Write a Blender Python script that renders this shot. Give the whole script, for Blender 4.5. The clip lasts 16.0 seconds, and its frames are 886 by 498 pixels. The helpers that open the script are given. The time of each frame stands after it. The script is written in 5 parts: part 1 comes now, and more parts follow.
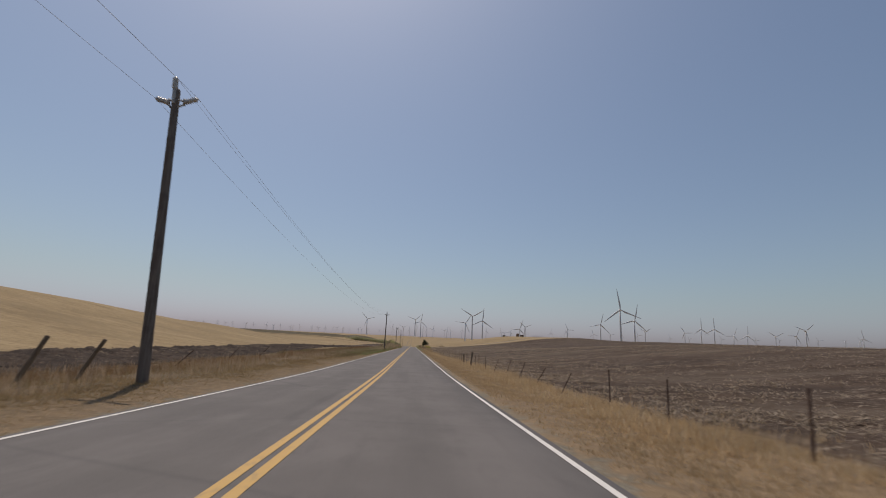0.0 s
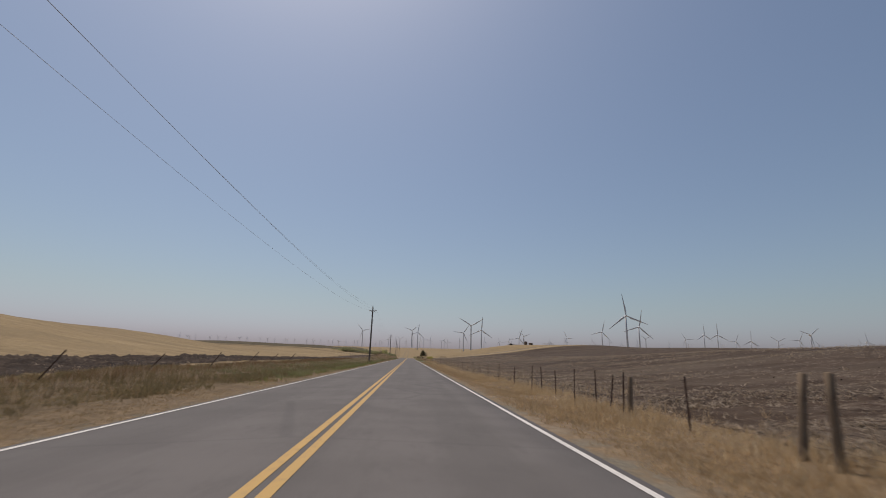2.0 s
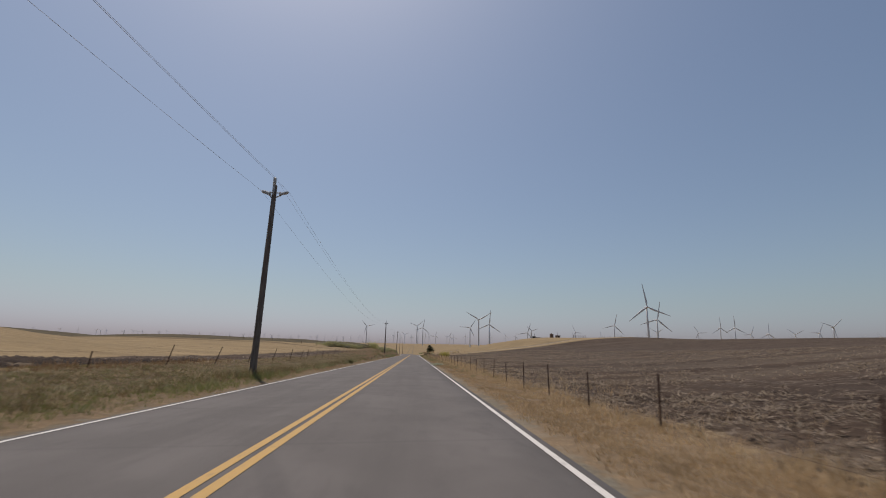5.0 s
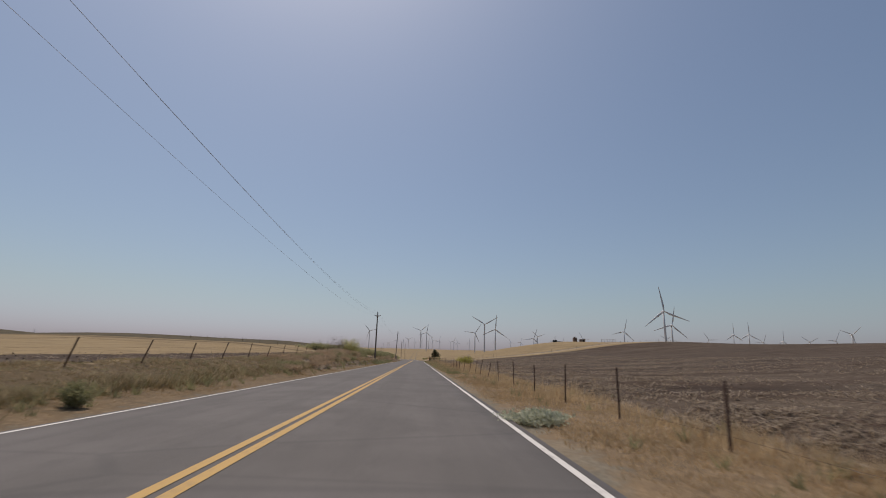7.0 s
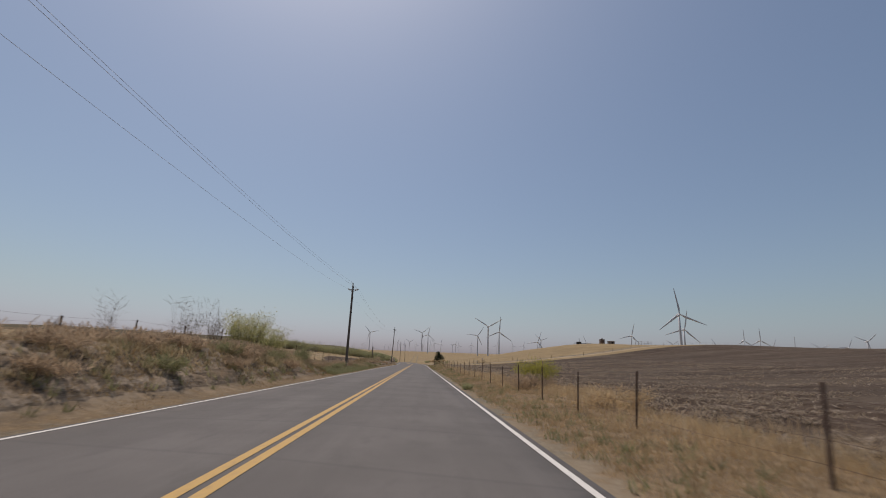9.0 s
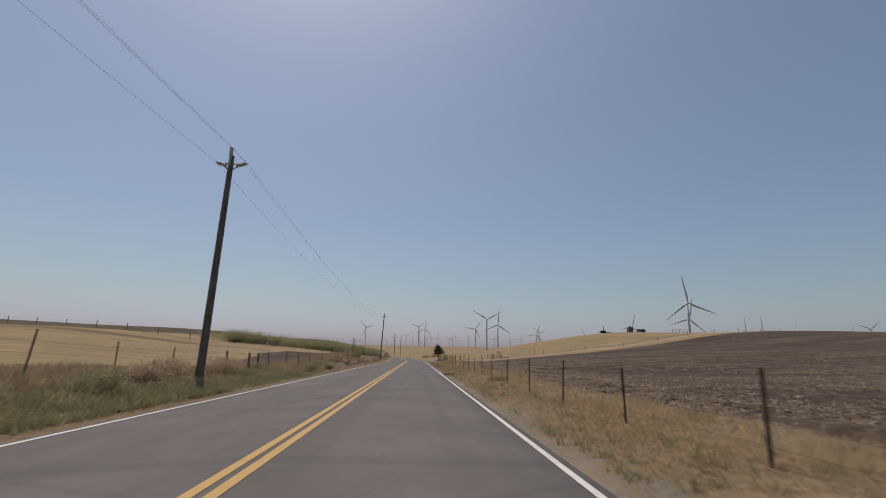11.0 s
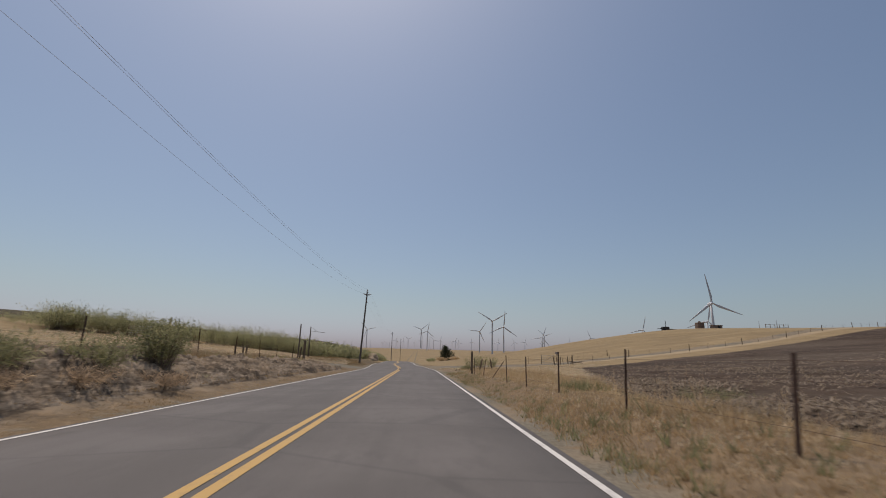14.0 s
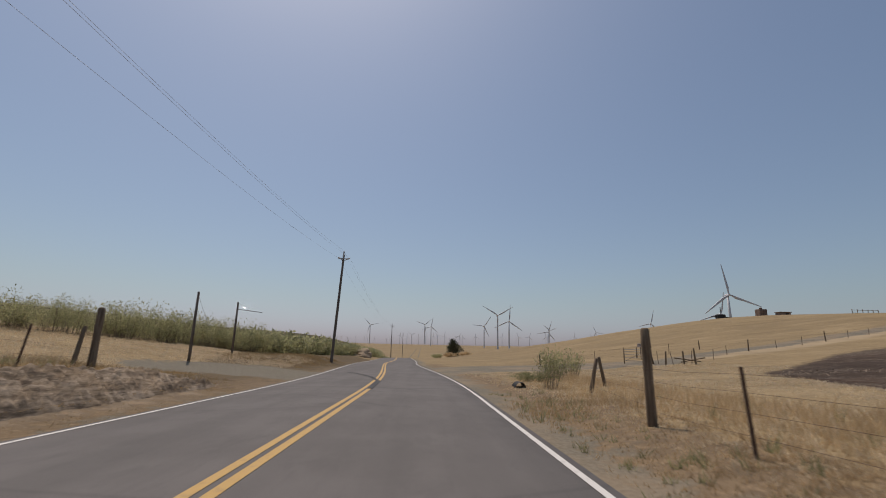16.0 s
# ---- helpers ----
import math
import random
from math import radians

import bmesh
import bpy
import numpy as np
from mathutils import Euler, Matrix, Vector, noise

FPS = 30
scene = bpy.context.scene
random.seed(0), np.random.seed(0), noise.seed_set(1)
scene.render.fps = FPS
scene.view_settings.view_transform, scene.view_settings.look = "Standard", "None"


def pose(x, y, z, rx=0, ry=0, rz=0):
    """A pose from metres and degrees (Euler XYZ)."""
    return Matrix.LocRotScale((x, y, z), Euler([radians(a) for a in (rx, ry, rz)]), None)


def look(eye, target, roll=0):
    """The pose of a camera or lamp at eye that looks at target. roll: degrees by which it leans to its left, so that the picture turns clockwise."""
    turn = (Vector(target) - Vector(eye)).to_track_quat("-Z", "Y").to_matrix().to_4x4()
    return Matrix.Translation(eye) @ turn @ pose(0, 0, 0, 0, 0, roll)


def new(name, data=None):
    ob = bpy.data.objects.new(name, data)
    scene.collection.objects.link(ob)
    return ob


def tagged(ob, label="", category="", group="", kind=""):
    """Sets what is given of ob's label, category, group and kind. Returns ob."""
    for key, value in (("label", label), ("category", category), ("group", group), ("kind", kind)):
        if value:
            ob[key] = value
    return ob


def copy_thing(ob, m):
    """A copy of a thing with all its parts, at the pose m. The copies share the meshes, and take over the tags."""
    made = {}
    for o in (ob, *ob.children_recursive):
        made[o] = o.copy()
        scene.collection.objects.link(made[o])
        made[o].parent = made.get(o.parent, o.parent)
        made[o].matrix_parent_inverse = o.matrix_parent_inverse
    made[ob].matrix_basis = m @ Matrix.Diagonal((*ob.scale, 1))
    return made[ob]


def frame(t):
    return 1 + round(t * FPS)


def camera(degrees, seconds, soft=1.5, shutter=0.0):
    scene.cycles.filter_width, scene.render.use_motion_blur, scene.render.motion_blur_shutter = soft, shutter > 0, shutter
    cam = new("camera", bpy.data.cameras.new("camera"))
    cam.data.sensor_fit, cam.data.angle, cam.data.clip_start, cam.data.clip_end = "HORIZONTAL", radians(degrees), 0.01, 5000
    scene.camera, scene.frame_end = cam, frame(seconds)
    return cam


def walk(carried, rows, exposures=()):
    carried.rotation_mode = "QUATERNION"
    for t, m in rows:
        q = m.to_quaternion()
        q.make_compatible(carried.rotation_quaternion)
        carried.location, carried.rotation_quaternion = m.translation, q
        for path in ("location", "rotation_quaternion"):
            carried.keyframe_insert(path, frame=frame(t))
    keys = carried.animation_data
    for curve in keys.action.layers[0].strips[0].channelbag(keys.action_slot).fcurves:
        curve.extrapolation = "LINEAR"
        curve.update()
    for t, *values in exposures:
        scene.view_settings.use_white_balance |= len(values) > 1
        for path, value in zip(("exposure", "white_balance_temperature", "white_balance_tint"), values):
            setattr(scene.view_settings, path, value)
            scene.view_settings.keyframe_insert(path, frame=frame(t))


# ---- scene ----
cam = camera(90.0, 16.0, soft=1.0, shutter=0.14)
# seconds, metres across, metres along, metres up, yaw, pitch, lean
PATH = [
    (0.0, 1.434, 0.0, 1.429, -3.361, 12.351, -2.382), (0.5, 1.371, 9.21, 1.286, -3.226, 12.816, -2.605), (1.0, 1.257, 18.47, 1.18, -3.382, 12.984, -2.119),
    (1.5, 1.194, 27.78, 1.135, -3.515, 13.287, -2.008), (2.0, 1.178, 37.15, 1.08, -3.908, 13.728, -1.368), (2.5, 1.231, 46.56, 1.067, -3.714, 13.723, -1.6),
    (3.0, 1.297, 56.03, 1.092, -3.573, 13.513, -1.65), (3.5, 1.422, 65.55, 1.115, -3.742, 13.619, -1.4), (4.0, 1.566, 75.12, 1.116, -3.727, 12.912, -0.95),
    (6.5, 1.789, 122.77, 1.024, -2.89, 13.779, -1.302), (7.0, 1.825, 132.22, 0.989, -2.796, 13.865, -1.4), (7.5, 1.79, 141.64, 1.02, -2.56, 14.133, -1.75),
    (8.0, 1.778, 151.03, 1.03, -2.612, 14.095, -1.85), (8.5, 1.767, 160.34, 1.028, -2.618, 14.313, -1.78), (9.0, 1.73, 169.48, 1.065, -2.492, 14.217, -2.05),
    (11.5, 1.702, 212.9, 1.19, -3.135, 12.918, -1.05), (12.0, 1.699, 221.11, 1.245, -3.032, 12.286, -1.028), (12.5, 1.72, 229.11, 1.201, -3.125, 12.27, -0.693),
    (13.0, 1.643, 236.8, 1.115, -3.075, 12.996, -0.643), (13.5, 1.647, 244.19, 1.053, -2.91, 13.85, -1.266), (14.0, 1.674, 251.29, 1.041, -2.745, 13.911, -1.476),
    (14.5, 1.731, 258.09, 1.066, -2.605, 13.608, -1.573), (15.0, 1.723, 264.59, 1.074, -2.43, 13.412, -1.462), (15.5, 1.665, 270.8, 1.101, -2.397, 13.405, -1.407),
    (16.0, 1.73, 276.71, 1.121, -2.358, 13.332, -1.163)]
walk(cam, [(t, pose(x, y, z, 90 + p, 0, a) @ pose(0, 0, 0, 0, 0, -r)) for t, x, y, z, a, p, r in PATH],
     exposures=[(0.0, -0.08, 6620, 11), (16.0, -0.08, 6620, 11)])

# ---- light ----
SUN_EL, SUN_AZ = 66.0, -25.0      # degrees up, degrees from straight ahead (negative: to the left)
world = bpy.data.worlds.new("sky")
scene.world = world
world.use_nodes = True
wn = world.node_tree.nodes
sky = wn.new("ShaderNodeTexSky")
sky.sky_type, sky.sun_disc = 'NISHITA', False
sky.sun_elevation, sky.sun_rotation = radians(SUN_EL), radians(SUN_AZ)
sky.altitude, sky.air_density, sky.dust_density, sky.ozone_density = 50, 1.2, 1.8, 3.3
# summer haze is a little greyer than the clear-air model: blue never falls below green
part_c, join_c, least, keep_b = wn.new("ShaderNodeSeparateColor"), wn.new("ShaderNodeCombineColor"), wn.new("ShaderNodeMath"), wn.new("ShaderNodeMath")
least.operation, keep_b.operation = 'MULTIPLY', 'SMOOTH_MAX'
haze = wn.new("ShaderNodeHueSaturation")
haze.inputs["Saturation"].default_value = 0.92
least.inputs[1].default_value, keep_b.inputs[2].default_value = 1.10, 1.0
for a, b in ((sky.outputs[0], part_c.inputs[0]), (part_c.outputs[0], join_c.inputs[0]), (part_c.outputs[1], join_c.inputs[1]), (part_c.outputs[1], least.inputs[0]),
             (part_c.outputs[2], keep_b.inputs[0]), (least.outputs[0], keep_b.inputs[1]), (keep_b.outputs[0], join_c.inputs[2]), (join_c.outputs[0], haze.inputs["Color"]), (haze.outputs[0], wn["Background"].inputs[0])):
    world.node_tree.links.new(a, b)
wn["Background"].inputs[1].default_value = 0.085
sun = new("sun", bpy.data.lights.new("sun", 'SUN'))
sun.data.energy, sun.data.angle, sun.data.color = 3.15, radians(0.55), (1.0, 0.885, 0.785)
az, el = radians(SUN_AZ), radians(SUN_EL)
sun.matrix_basis = look((0, 0, 60), (-60 * math.sin(az) * math.cos(el), -60 * math.cos(az) * math.cos(el), 60 - 60 * math.sin(el)))


# ---- materials ----
class Mat:
    """A small wrapper to string shader nodes together."""

    def __init__(self, name, rough=0.8, metal=0.0, spec=0.3):
        self.m = bpy.data.materials.new(name)
        self.m.use_nodes = True
        self.t = self.m.node_tree
        self.b = self.t.nodes["Principled BSDF"]
        self.b.inputs["Roughness"].default_value = rough
        self.b.inputs["Metallic"].default_value = metal
        self.b.inputs["Specular IOR Level"].default_value = spec
        self.co = self.t.nodes.new("ShaderNodeTexCoord").outputs["Object"]

    def put(self, socket, value):
        if isinstance(value, bpy.types.NodeSocket):
            self.t.links.new(value, socket)
        elif isinstance(value, (tuple, list)) and len(value) == 3 and socket.type == 'RGBA':
            socket.default_value = (*value, 1)
        else:
            socket.default_value = value

    def noise(self, scale, detail=4, rough=0.55, stretch=(1, 1, 1)):
        mp = self.t.nodes.new("ShaderNodeMapping")
        mp.inputs["Scale"].default_value = stretch
        self.t.links.new(self.co, mp.inputs[0])
        n = self.t.nodes.new("ShaderNodeTexNoise")
        n.inputs["Scale"].default_value, n.inputs["Detail"].default_value, n.inputs["Roughness"].default_value = scale, detail, rough
        self.t.links.new(mp.outputs[0], n.inputs["Vector"])
        return n.outputs["Fac"]

    def voronoi(self, scale, feature='F1', stretch=(1, 1, 1)):
        mp = self.t.nodes.new("ShaderNodeMapping")
        mp.inputs["Scale"].default_value = stretch
        self.t.links.new(self.co, mp.inputs[0])
        n = self.t.nodes.new("ShaderNodeTexVoronoi")
        n.feature = feature
        n.inputs["Scale"].default_value = scale
        self.t.links.new(mp.outputs[0], n.inputs["Vector"])
        return n.outputs["Distance"]

    def attr(self, name):
        n = self.t.nodes.new("ShaderNodeAttribute")
        n.attribute_name = name
        return n.outputs["Fac"]

    def across(self):
        n = self.t.nodes.new("ShaderNodeSeparateXYZ")
        self.t.links.new(self.co, n.inputs[0])
        return n.outputs[0]

    def step(self, v, lo, hi):
        n = self.t.nodes.new("ShaderNodeMapRange")
        n.interpolation_type = 'SMOOTHSTEP'
        self.put(n.inputs["Value"], v)
        n.inputs["From Min"].default_value, n.inputs["From Max"].default_value = lo, hi
        return n.outputs["Result"]

    def math(self, op, a, b=0.0):
        n = self.t.nodes.new("ShaderNodeMath")
        n.operation = op
        self.put(n.inputs[0], a), self.put(n.inputs[1], b)
        return n.outputs[0]

    def mix(self, f, a, b):
        n = self.t.nodes.new("ShaderNodeMix")
        n.data_type = 'RGBA'
        self.put(n.inputs[0], f), self.put(n.inputs[6], a), self.put(n.inputs[7], b)
        return n.outputs[2]

    def island(self):
        return self.t.nodes.new("ShaderNodeNewGeometry").outputs["Random Per Island"]

    def ramp(self, f, *stops):
        n = self.t.nodes.new("ShaderNodeValToRGB")
        e = n.color_ramp.elements
        while len(e) < len(stops):
            e.new(0.5)
        for k, (p, c) in zip(e, stops):
            k.position, k.color = p, (*c, 1)
        self.put(n.inputs[0], f)
        return n.outputs[0]

    def done(self, colour, bump=None, strength=0.3, distance=0.02):
        self.put(self.b.inputs["Base Color"], colour)
        if bump is not None:
            n = self.t.nodes.new("ShaderNodeBump")
            n.inputs["Strength"].default_value, n.inputs["Distance"].default_value = strength, distance
            self.put(n.inputs["Height"], bump)
            self.t.links.new(n.outputs[0], self.b.inputs["Normal"])
        return self.m


def ground_material():
    m = Mat("dry_farmland", 0.95, 0, 0.1)
    big, mid, fine, tiny = m.noise(0.02, 5), m.noise(0.25, 5), m.noise(2.2, 5, 0.6), m.noise(14, 4, 0.65)
    # gold stubble, with faint drill rows and dry patches
    rows = m.noise(0.5, 3, 0.6, (0.25, 2.2, 1))
    gold = m.mix(m.step(big, 0.35, 0.65), (0.275, 0.206, 0.114), (0.228, 0.170, 0.095))
    gold = m.mix(m.math('MULTIPLY', m.step(rows, 0.42, 0.66), 0.22), gold, (0.39, 0.305, 0.175))
    gold = m.mix(m.math('MULTIPLY', m.step(fine, 0.45, 0.7), 0.55), gold, (0.16, 0.118, 0.068))
    swath = m.noise(0.2, 6, 0.7, (0.6, 1.1, 1))
    gold = m.mix(m.math('MULTIPLY', m.step(swath, 0.52, 0.66), 0.35), gold, (0.37, 0.285, 0.17))
    gold = m.mix(m.math('MULTIPLY', m.math('SUBTRACT', 1.0, m.step(swath, 0.36, 0.47)), 0.4), gold, (0.15, 0.108, 0.062))
    gold = m.mix(m.math('MULTIPLY', m.step(m.noise(0.09, 6, 0.65, (0.5, 1.4, 1)), 0.46, 0.66), 0.6), gold, (0.205, 0.155, 0.09))
    # ploughed soil with chopped straw lying in streaks
    soil = m.mix(m.step(mid, 0.35, 0.7), (0.046, 0.031, 0.022), (0.070, 0.049, 0.035))
    soil = m.mix(m.math('MULTIPLY', m.step(m.noise(1.1, 5, 0.7), 0.5, 0.66), 0.6), soil, (0.078, 0.057, 0.042))
    soil = m.mix(m.math('MULTIPLY', m.step(m.noise(0.045, 5, 0.6, (0.3, 1.6, 1)), 0.50, 0.62), 0.5), soil, (0.034, 0.025, 0.020))
    streak = m.noise(0.16, 5, 0.62, (0.35, 1.5, 1))
    straw = m.math('MULTIPLY', m.step(streak, 0.40, 0.6), m.step(m.noise(1.7, 5, 0.75, (0.5, 1.6, 1)), 0.50, 0.58))
    soil = m.mix(m.math('MULTIPLY', straw, 0.32), soil, (0.20, 0.16, 0.122))
    chaff = m.math('MULTIPLY', m.step(m.noise(0.3, 4, 0.6, (0.5, 1.4, 1)), 0.44, 0.58), m.step(m.noise(3.4, 6, 0.8, (0.8, 1.5, 1)), 0.545, 0.585))
    soil = m.mix(m.math('MULTIPLY', chaff, 0.7), soil, (0.27, 0.225, 0.175))
    soil = m.mix(m.math('MULTIPLY', m.step(m.noise(0.06, 5, 0.62, (0.3, 1.8, 1)), 0.46, 0.62), 0.5), soil, (0.118, 0.094, 0.070))
    soil = m.mix(m.math('MULTIPLY', m.step(tiny, 0.57, 0.66), 0.4), soil, (0.19, 0.145, 0.10))
    # roadside dirt under the dry grass
    dirt = m.mix(m.step(fine, 0.35, 0.7), (0.18, 0.130, 0.078), (0.118, 0.088, 0.054))
    dirt = m.mix(m.step(m.across(), -1, 1), dirt, m.mix(m.step(fine, 0.35, 0.7), (0.20, 0.145, 0.088), (0.14, 0.102, 0.064)))
    dirt = m.mix(m.math('MULTIPLY', m.step(mid, 0.5, 0.7), 0.5), dirt, (0.17, 0.128, 0.088))
    dirt = m.mix(m.math('MULTIPLY', m.step(m.noise(9, 5, 0.75, (1, 0.7, 1)), 0.52, 0.62), 0.5), dirt, (0.31, 0.228, 0.14))
    dirt = m.mix(m.math('MULTIPLY', m.step(m.noise(5, 5, 0.75), 0.55, 0.66), 0.5), dirt, (0.115, 0.082, 0.055))
    dirt = m.mix(m.math('MULTIPLY', m.math('SUBTRACT', 1.0, m.step(m.across(), -6.5, -4.5)), 0.42), dirt, (0.052, 0.043, 0.024))
    gravel = m.mix(m.step(tiny, 0.35, 0.7), (0.125, 0.112, 0.086), (0.215, 0.193, 0.148))
    gravel = m.mix(m.math('MULTIPLY', m.step(mid, 0.42, 0.62), m.math('MULTIPLY', m.step(m.across(), -3, 3), 0.6)), gravel, (0.27, 0.205, 0.135))
    wob = m.math('MULTIPLY', m.math('SUBTRACT', fine, 0.5), 2.6)

    def zone(name, soft):
        return m.step(m.math('ADD', m.attr(name), wob), -soft, soft)
    c = m.mix(zone("plough", 0.5), gold, soil)
    c = m.mix(m.step(m.math('ADD', m.attr("ridge"), m.math('MULTIPLY', wob, 1.5)), -1.5, 1.5), c, m.mix(m.step(mid, .4, .6), (0.070, 0.060, 0.038), (0.105, 0.085, 0.052)))
    c = m.mix(m.math('MULTIPLY', zone("furrow", 0.5), 0.7), c, (0.10, 0.075, 0.045))
    c = m.mix(m.math('MULTIPLY', zone("track", 0.8), 0.75), c, m.mix(m.step(mid, 0.35, 0.65), (0.39, 0.31, 0.20), (0.31, 0.245, 0.16)))
    c = m.mix(zone("verge", 0.5), c, dirt)
    strata_shade = m.noise(1.3, 6, 0.72, (0.45, 0.45, 3.2))
    earth = m.mix(m.step(strata_shade, 0.40, 0.60), (0.135, 0.105, 0.074), (0.235, 0.187, 0.133))
    # crevice shade painted into the earth as thin darker bands
    earth = m.mix(m.math('MULTIPLY', m.math('SUBTRACT', 1.0, m.step(strata_shade, 0.34, 0.42)), 0.7), earth, (0.085, 0.065, 0.048))
    earth = m.mix(m.math('MULTIPLY', m.step(fine, 0.5, 0.66), 0.45), earth, (0.29, 0.205, 0.118))
    c = m.mix(zone("bank", 0.5), c, earth)
    c = m.mix(zone("gravel", 0.3), c, gravel)
    h = m.math('ADD', m.math('MULTIPLY', fine, 0.7), m.math('MULTIPLY', tiny, 0.3))
    return m.done(c, h, 0.6, 0.12)


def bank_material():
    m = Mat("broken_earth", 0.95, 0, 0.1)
    strata_shade, fine = m.noise(1.3, 6, 0.72, (0.45, 0.45, 3.2)), m.noise(6, 5, 0.65)
    # earth layers; their dark bands also paint crevice shade into the colour
    c = m.mix(m.step(strata_shade, 0.40, 0.60), (0.110, 0.086, 0.063), (0.285, 0.232, 0.174))
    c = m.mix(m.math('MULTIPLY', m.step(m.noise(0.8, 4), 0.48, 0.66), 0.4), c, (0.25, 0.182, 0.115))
    # shade of the gaps between clods, put into the colour as dark patches
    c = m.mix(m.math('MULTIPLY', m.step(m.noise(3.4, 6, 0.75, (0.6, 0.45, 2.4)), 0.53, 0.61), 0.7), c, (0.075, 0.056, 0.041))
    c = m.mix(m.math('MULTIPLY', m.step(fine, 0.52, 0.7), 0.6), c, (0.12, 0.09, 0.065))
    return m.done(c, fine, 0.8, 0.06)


def turned_material():
    m = Mat("turned_dark_soil", 0.95, 0, 0.1)
    fine = m.noise(5, 5, 0.65)
    c = m.mix(m.step(m.noise(0.5, 5, 0.65), 0.38, 0.64), (0.034, 0.026, 0.021), (0.066, 0.050, 0.039))
    c = m.mix(m.math('MULTIPLY', m.step(fine, 0.54, 0.68), 0.5), c, (0.105, 0.083, 0.064))
    c = m.mix(m.math('MULTIPLY', m.step(m.noise(0.9, 5, 0.7, (0.5, 1.2, 1)), 0.58, 0.68), 0.55), c, (0.20, 0.158, 0.11))
    return m.done(c, fine, 0.8, 0.05)


def asphalt_material():
    m = Mat("worn_asphalt", 0.85, 0, 0.25)
    n, f, l = m.noise(0.5, 5), m.noise(90, 3, 0.7), m.noise(0.6, 4, 0.6, (1.6, 0.06, 1))
    c = m.mix(m.step(n, 0.35, 0.65), (0.114, 0.104, 0.096), (0.138, 0.126, 0.117))
    c = m.mix(m.math('MULTIPLY', m.step(l, 0.42, 0.62), 0.5), c, (0.096, 0.088, 0.081))
    c = m.mix(m.math('MULTIPLY', m.step(f, 0.55, 0.75), 0.5), c, (0.175, 0.163, 0.152))
    # tyre-polished wheel paths and dull patches
    c = m.mix(m.math('MULTIPLY', m.step(m.noise(2.6, 5, 0.7, (1.0, 0.35, 1)), 0.5, 0.68), 0.35), c, (0.088, 0.081, 0.075))
    # narrow cracks that run across
    cr = m.voronoi(0.22, 'DISTANCE_TO_EDGE', (0.35, 1, 1))
    c = m.mix(m.math('MULTIPLY', m.math('SUBTRACT', 1.0, m.step(cr, 0.003, 0.010)), 0.22), c, (0.05, 0.048, 0.047))
    return m.done(c, f, 0.25, 0.01)


def paint_material(name, colour, worn):
    m = Mat(name, 0.7, 0, 0.3)
    f = m.math('MULTIPLY', m.step(m.noise(7, 5, 0.7), 0.52, 0.7), worn)
    return m.done(m.mix(f, colour, (0.12, 0.115, 0.11)), m.noise(90, 3), 0.2, 0.005)


def wood_material(name, a, b):
    m = Mat(name, 0.9, 0, 0.15)
    g = m.noise(18, 5, 0.65, (1, 1, 0.06))
    c = m.mix(m.step(g, 0.35, 0.65), a, b)
    c = m.mix(m.math('MULTIPLY', m.step(m.noise(1.4, 4), 0.5, 0.7), 0.5), c, tuple(0.6 * q for q in a))
    return m.done(c, g, 0.5, 0.01)


def plain_material(name, a, b, scale=3.0, rough=0.6, metal=0.0, spec=0.3):
    m = Mat(name, rough, metal, spec)
    n = m.noise(scale, 5, 0.6)
    return m.done(m.mix(m.step(n, 0.3, 0.7), a, b), n, 0.15, 0.01)


def leaf_material(name, *colours, through_light=0.45):
    m = Mat(name, 0.8, 0, 0.15)
    k = len(colours)
    c = m.ramp(m.island(), *[(i / max(1, k - 1), q) for i, q in enumerate(colours)])
    c = m.mix(m.math('MULTIPLY', m.step(m.noise(0.7, 4), 0.35, 0.7), 0.45), c, tuple(0.6 * q for q in colours[0]))
    tr, mx, out = m.t.nodes.new("ShaderNodeBsdfTranslucent"), m.t.nodes.new("ShaderNodeMixShader"), m.t.nodes["Material Output"]
    mx.inputs[0].default_value = through_light
    m.put(tr.inputs["Color"], c)
    m.t.links.new(m.b.outputs[0], mx.inputs[1]), m.t.links.new(tr.outputs[0], mx.inputs[2])
    m.t.links.new(mx.outputs[0], out.inputs["Surface"])
    return m.done(c)


M_GROUND, M_BANK, M_TURNED, M_ROAD = ground_material(), bank_material(), turned_material(), asphalt_material()
M_YELLOW, M_WHITE = paint_material("yellow_road_paint", (0.47, 0.30, 0.10), 0.4), paint_material("white_road_paint", (0.60, 0.575, 0.53), 0.4)
M_POLE = wood_material("weathered_pole", (0.125, 0.099, 0.082), (0.20, 0.166, 0.138))
M_POST = wood_material("old_fence_wood", (0.13, 0.092, 0.062), (0.25, 0.19, 0.13))
M_STEEL = plain_material("rusty_steel", (0.075, 0.045, 0.034), (0.13, 0.08, 0.06), 9, 0.75, 0.3)
M_WIRE = plain_material("dull_wire", (0.16, 0.15, 0.14), (0.24, 0.22, 0.20), 9, 0.5, 0.6)
M_CABLE = plain_material("overhead_cable", (0.36, 0.37, 0.39), (0.46, 0.47, 0.49), 9, 0.6, 0.0)
M_ARM = plain_material("grey_bracket", (0.33, 0.33, 0.32), (0.42, 0.42, 0.41), 5, 0.6)
M_INSULATOR = plain_material("glazed_insulator", (0.46, 0.45, 0.43), (0.55, 0.54, 0.52), 6, 0.35)
M_TURBINE = plain_material("turbine_paint", (0.54, 0.55, 0.57), (0.60, 0.60, 0.61), 0.1, 0.5)
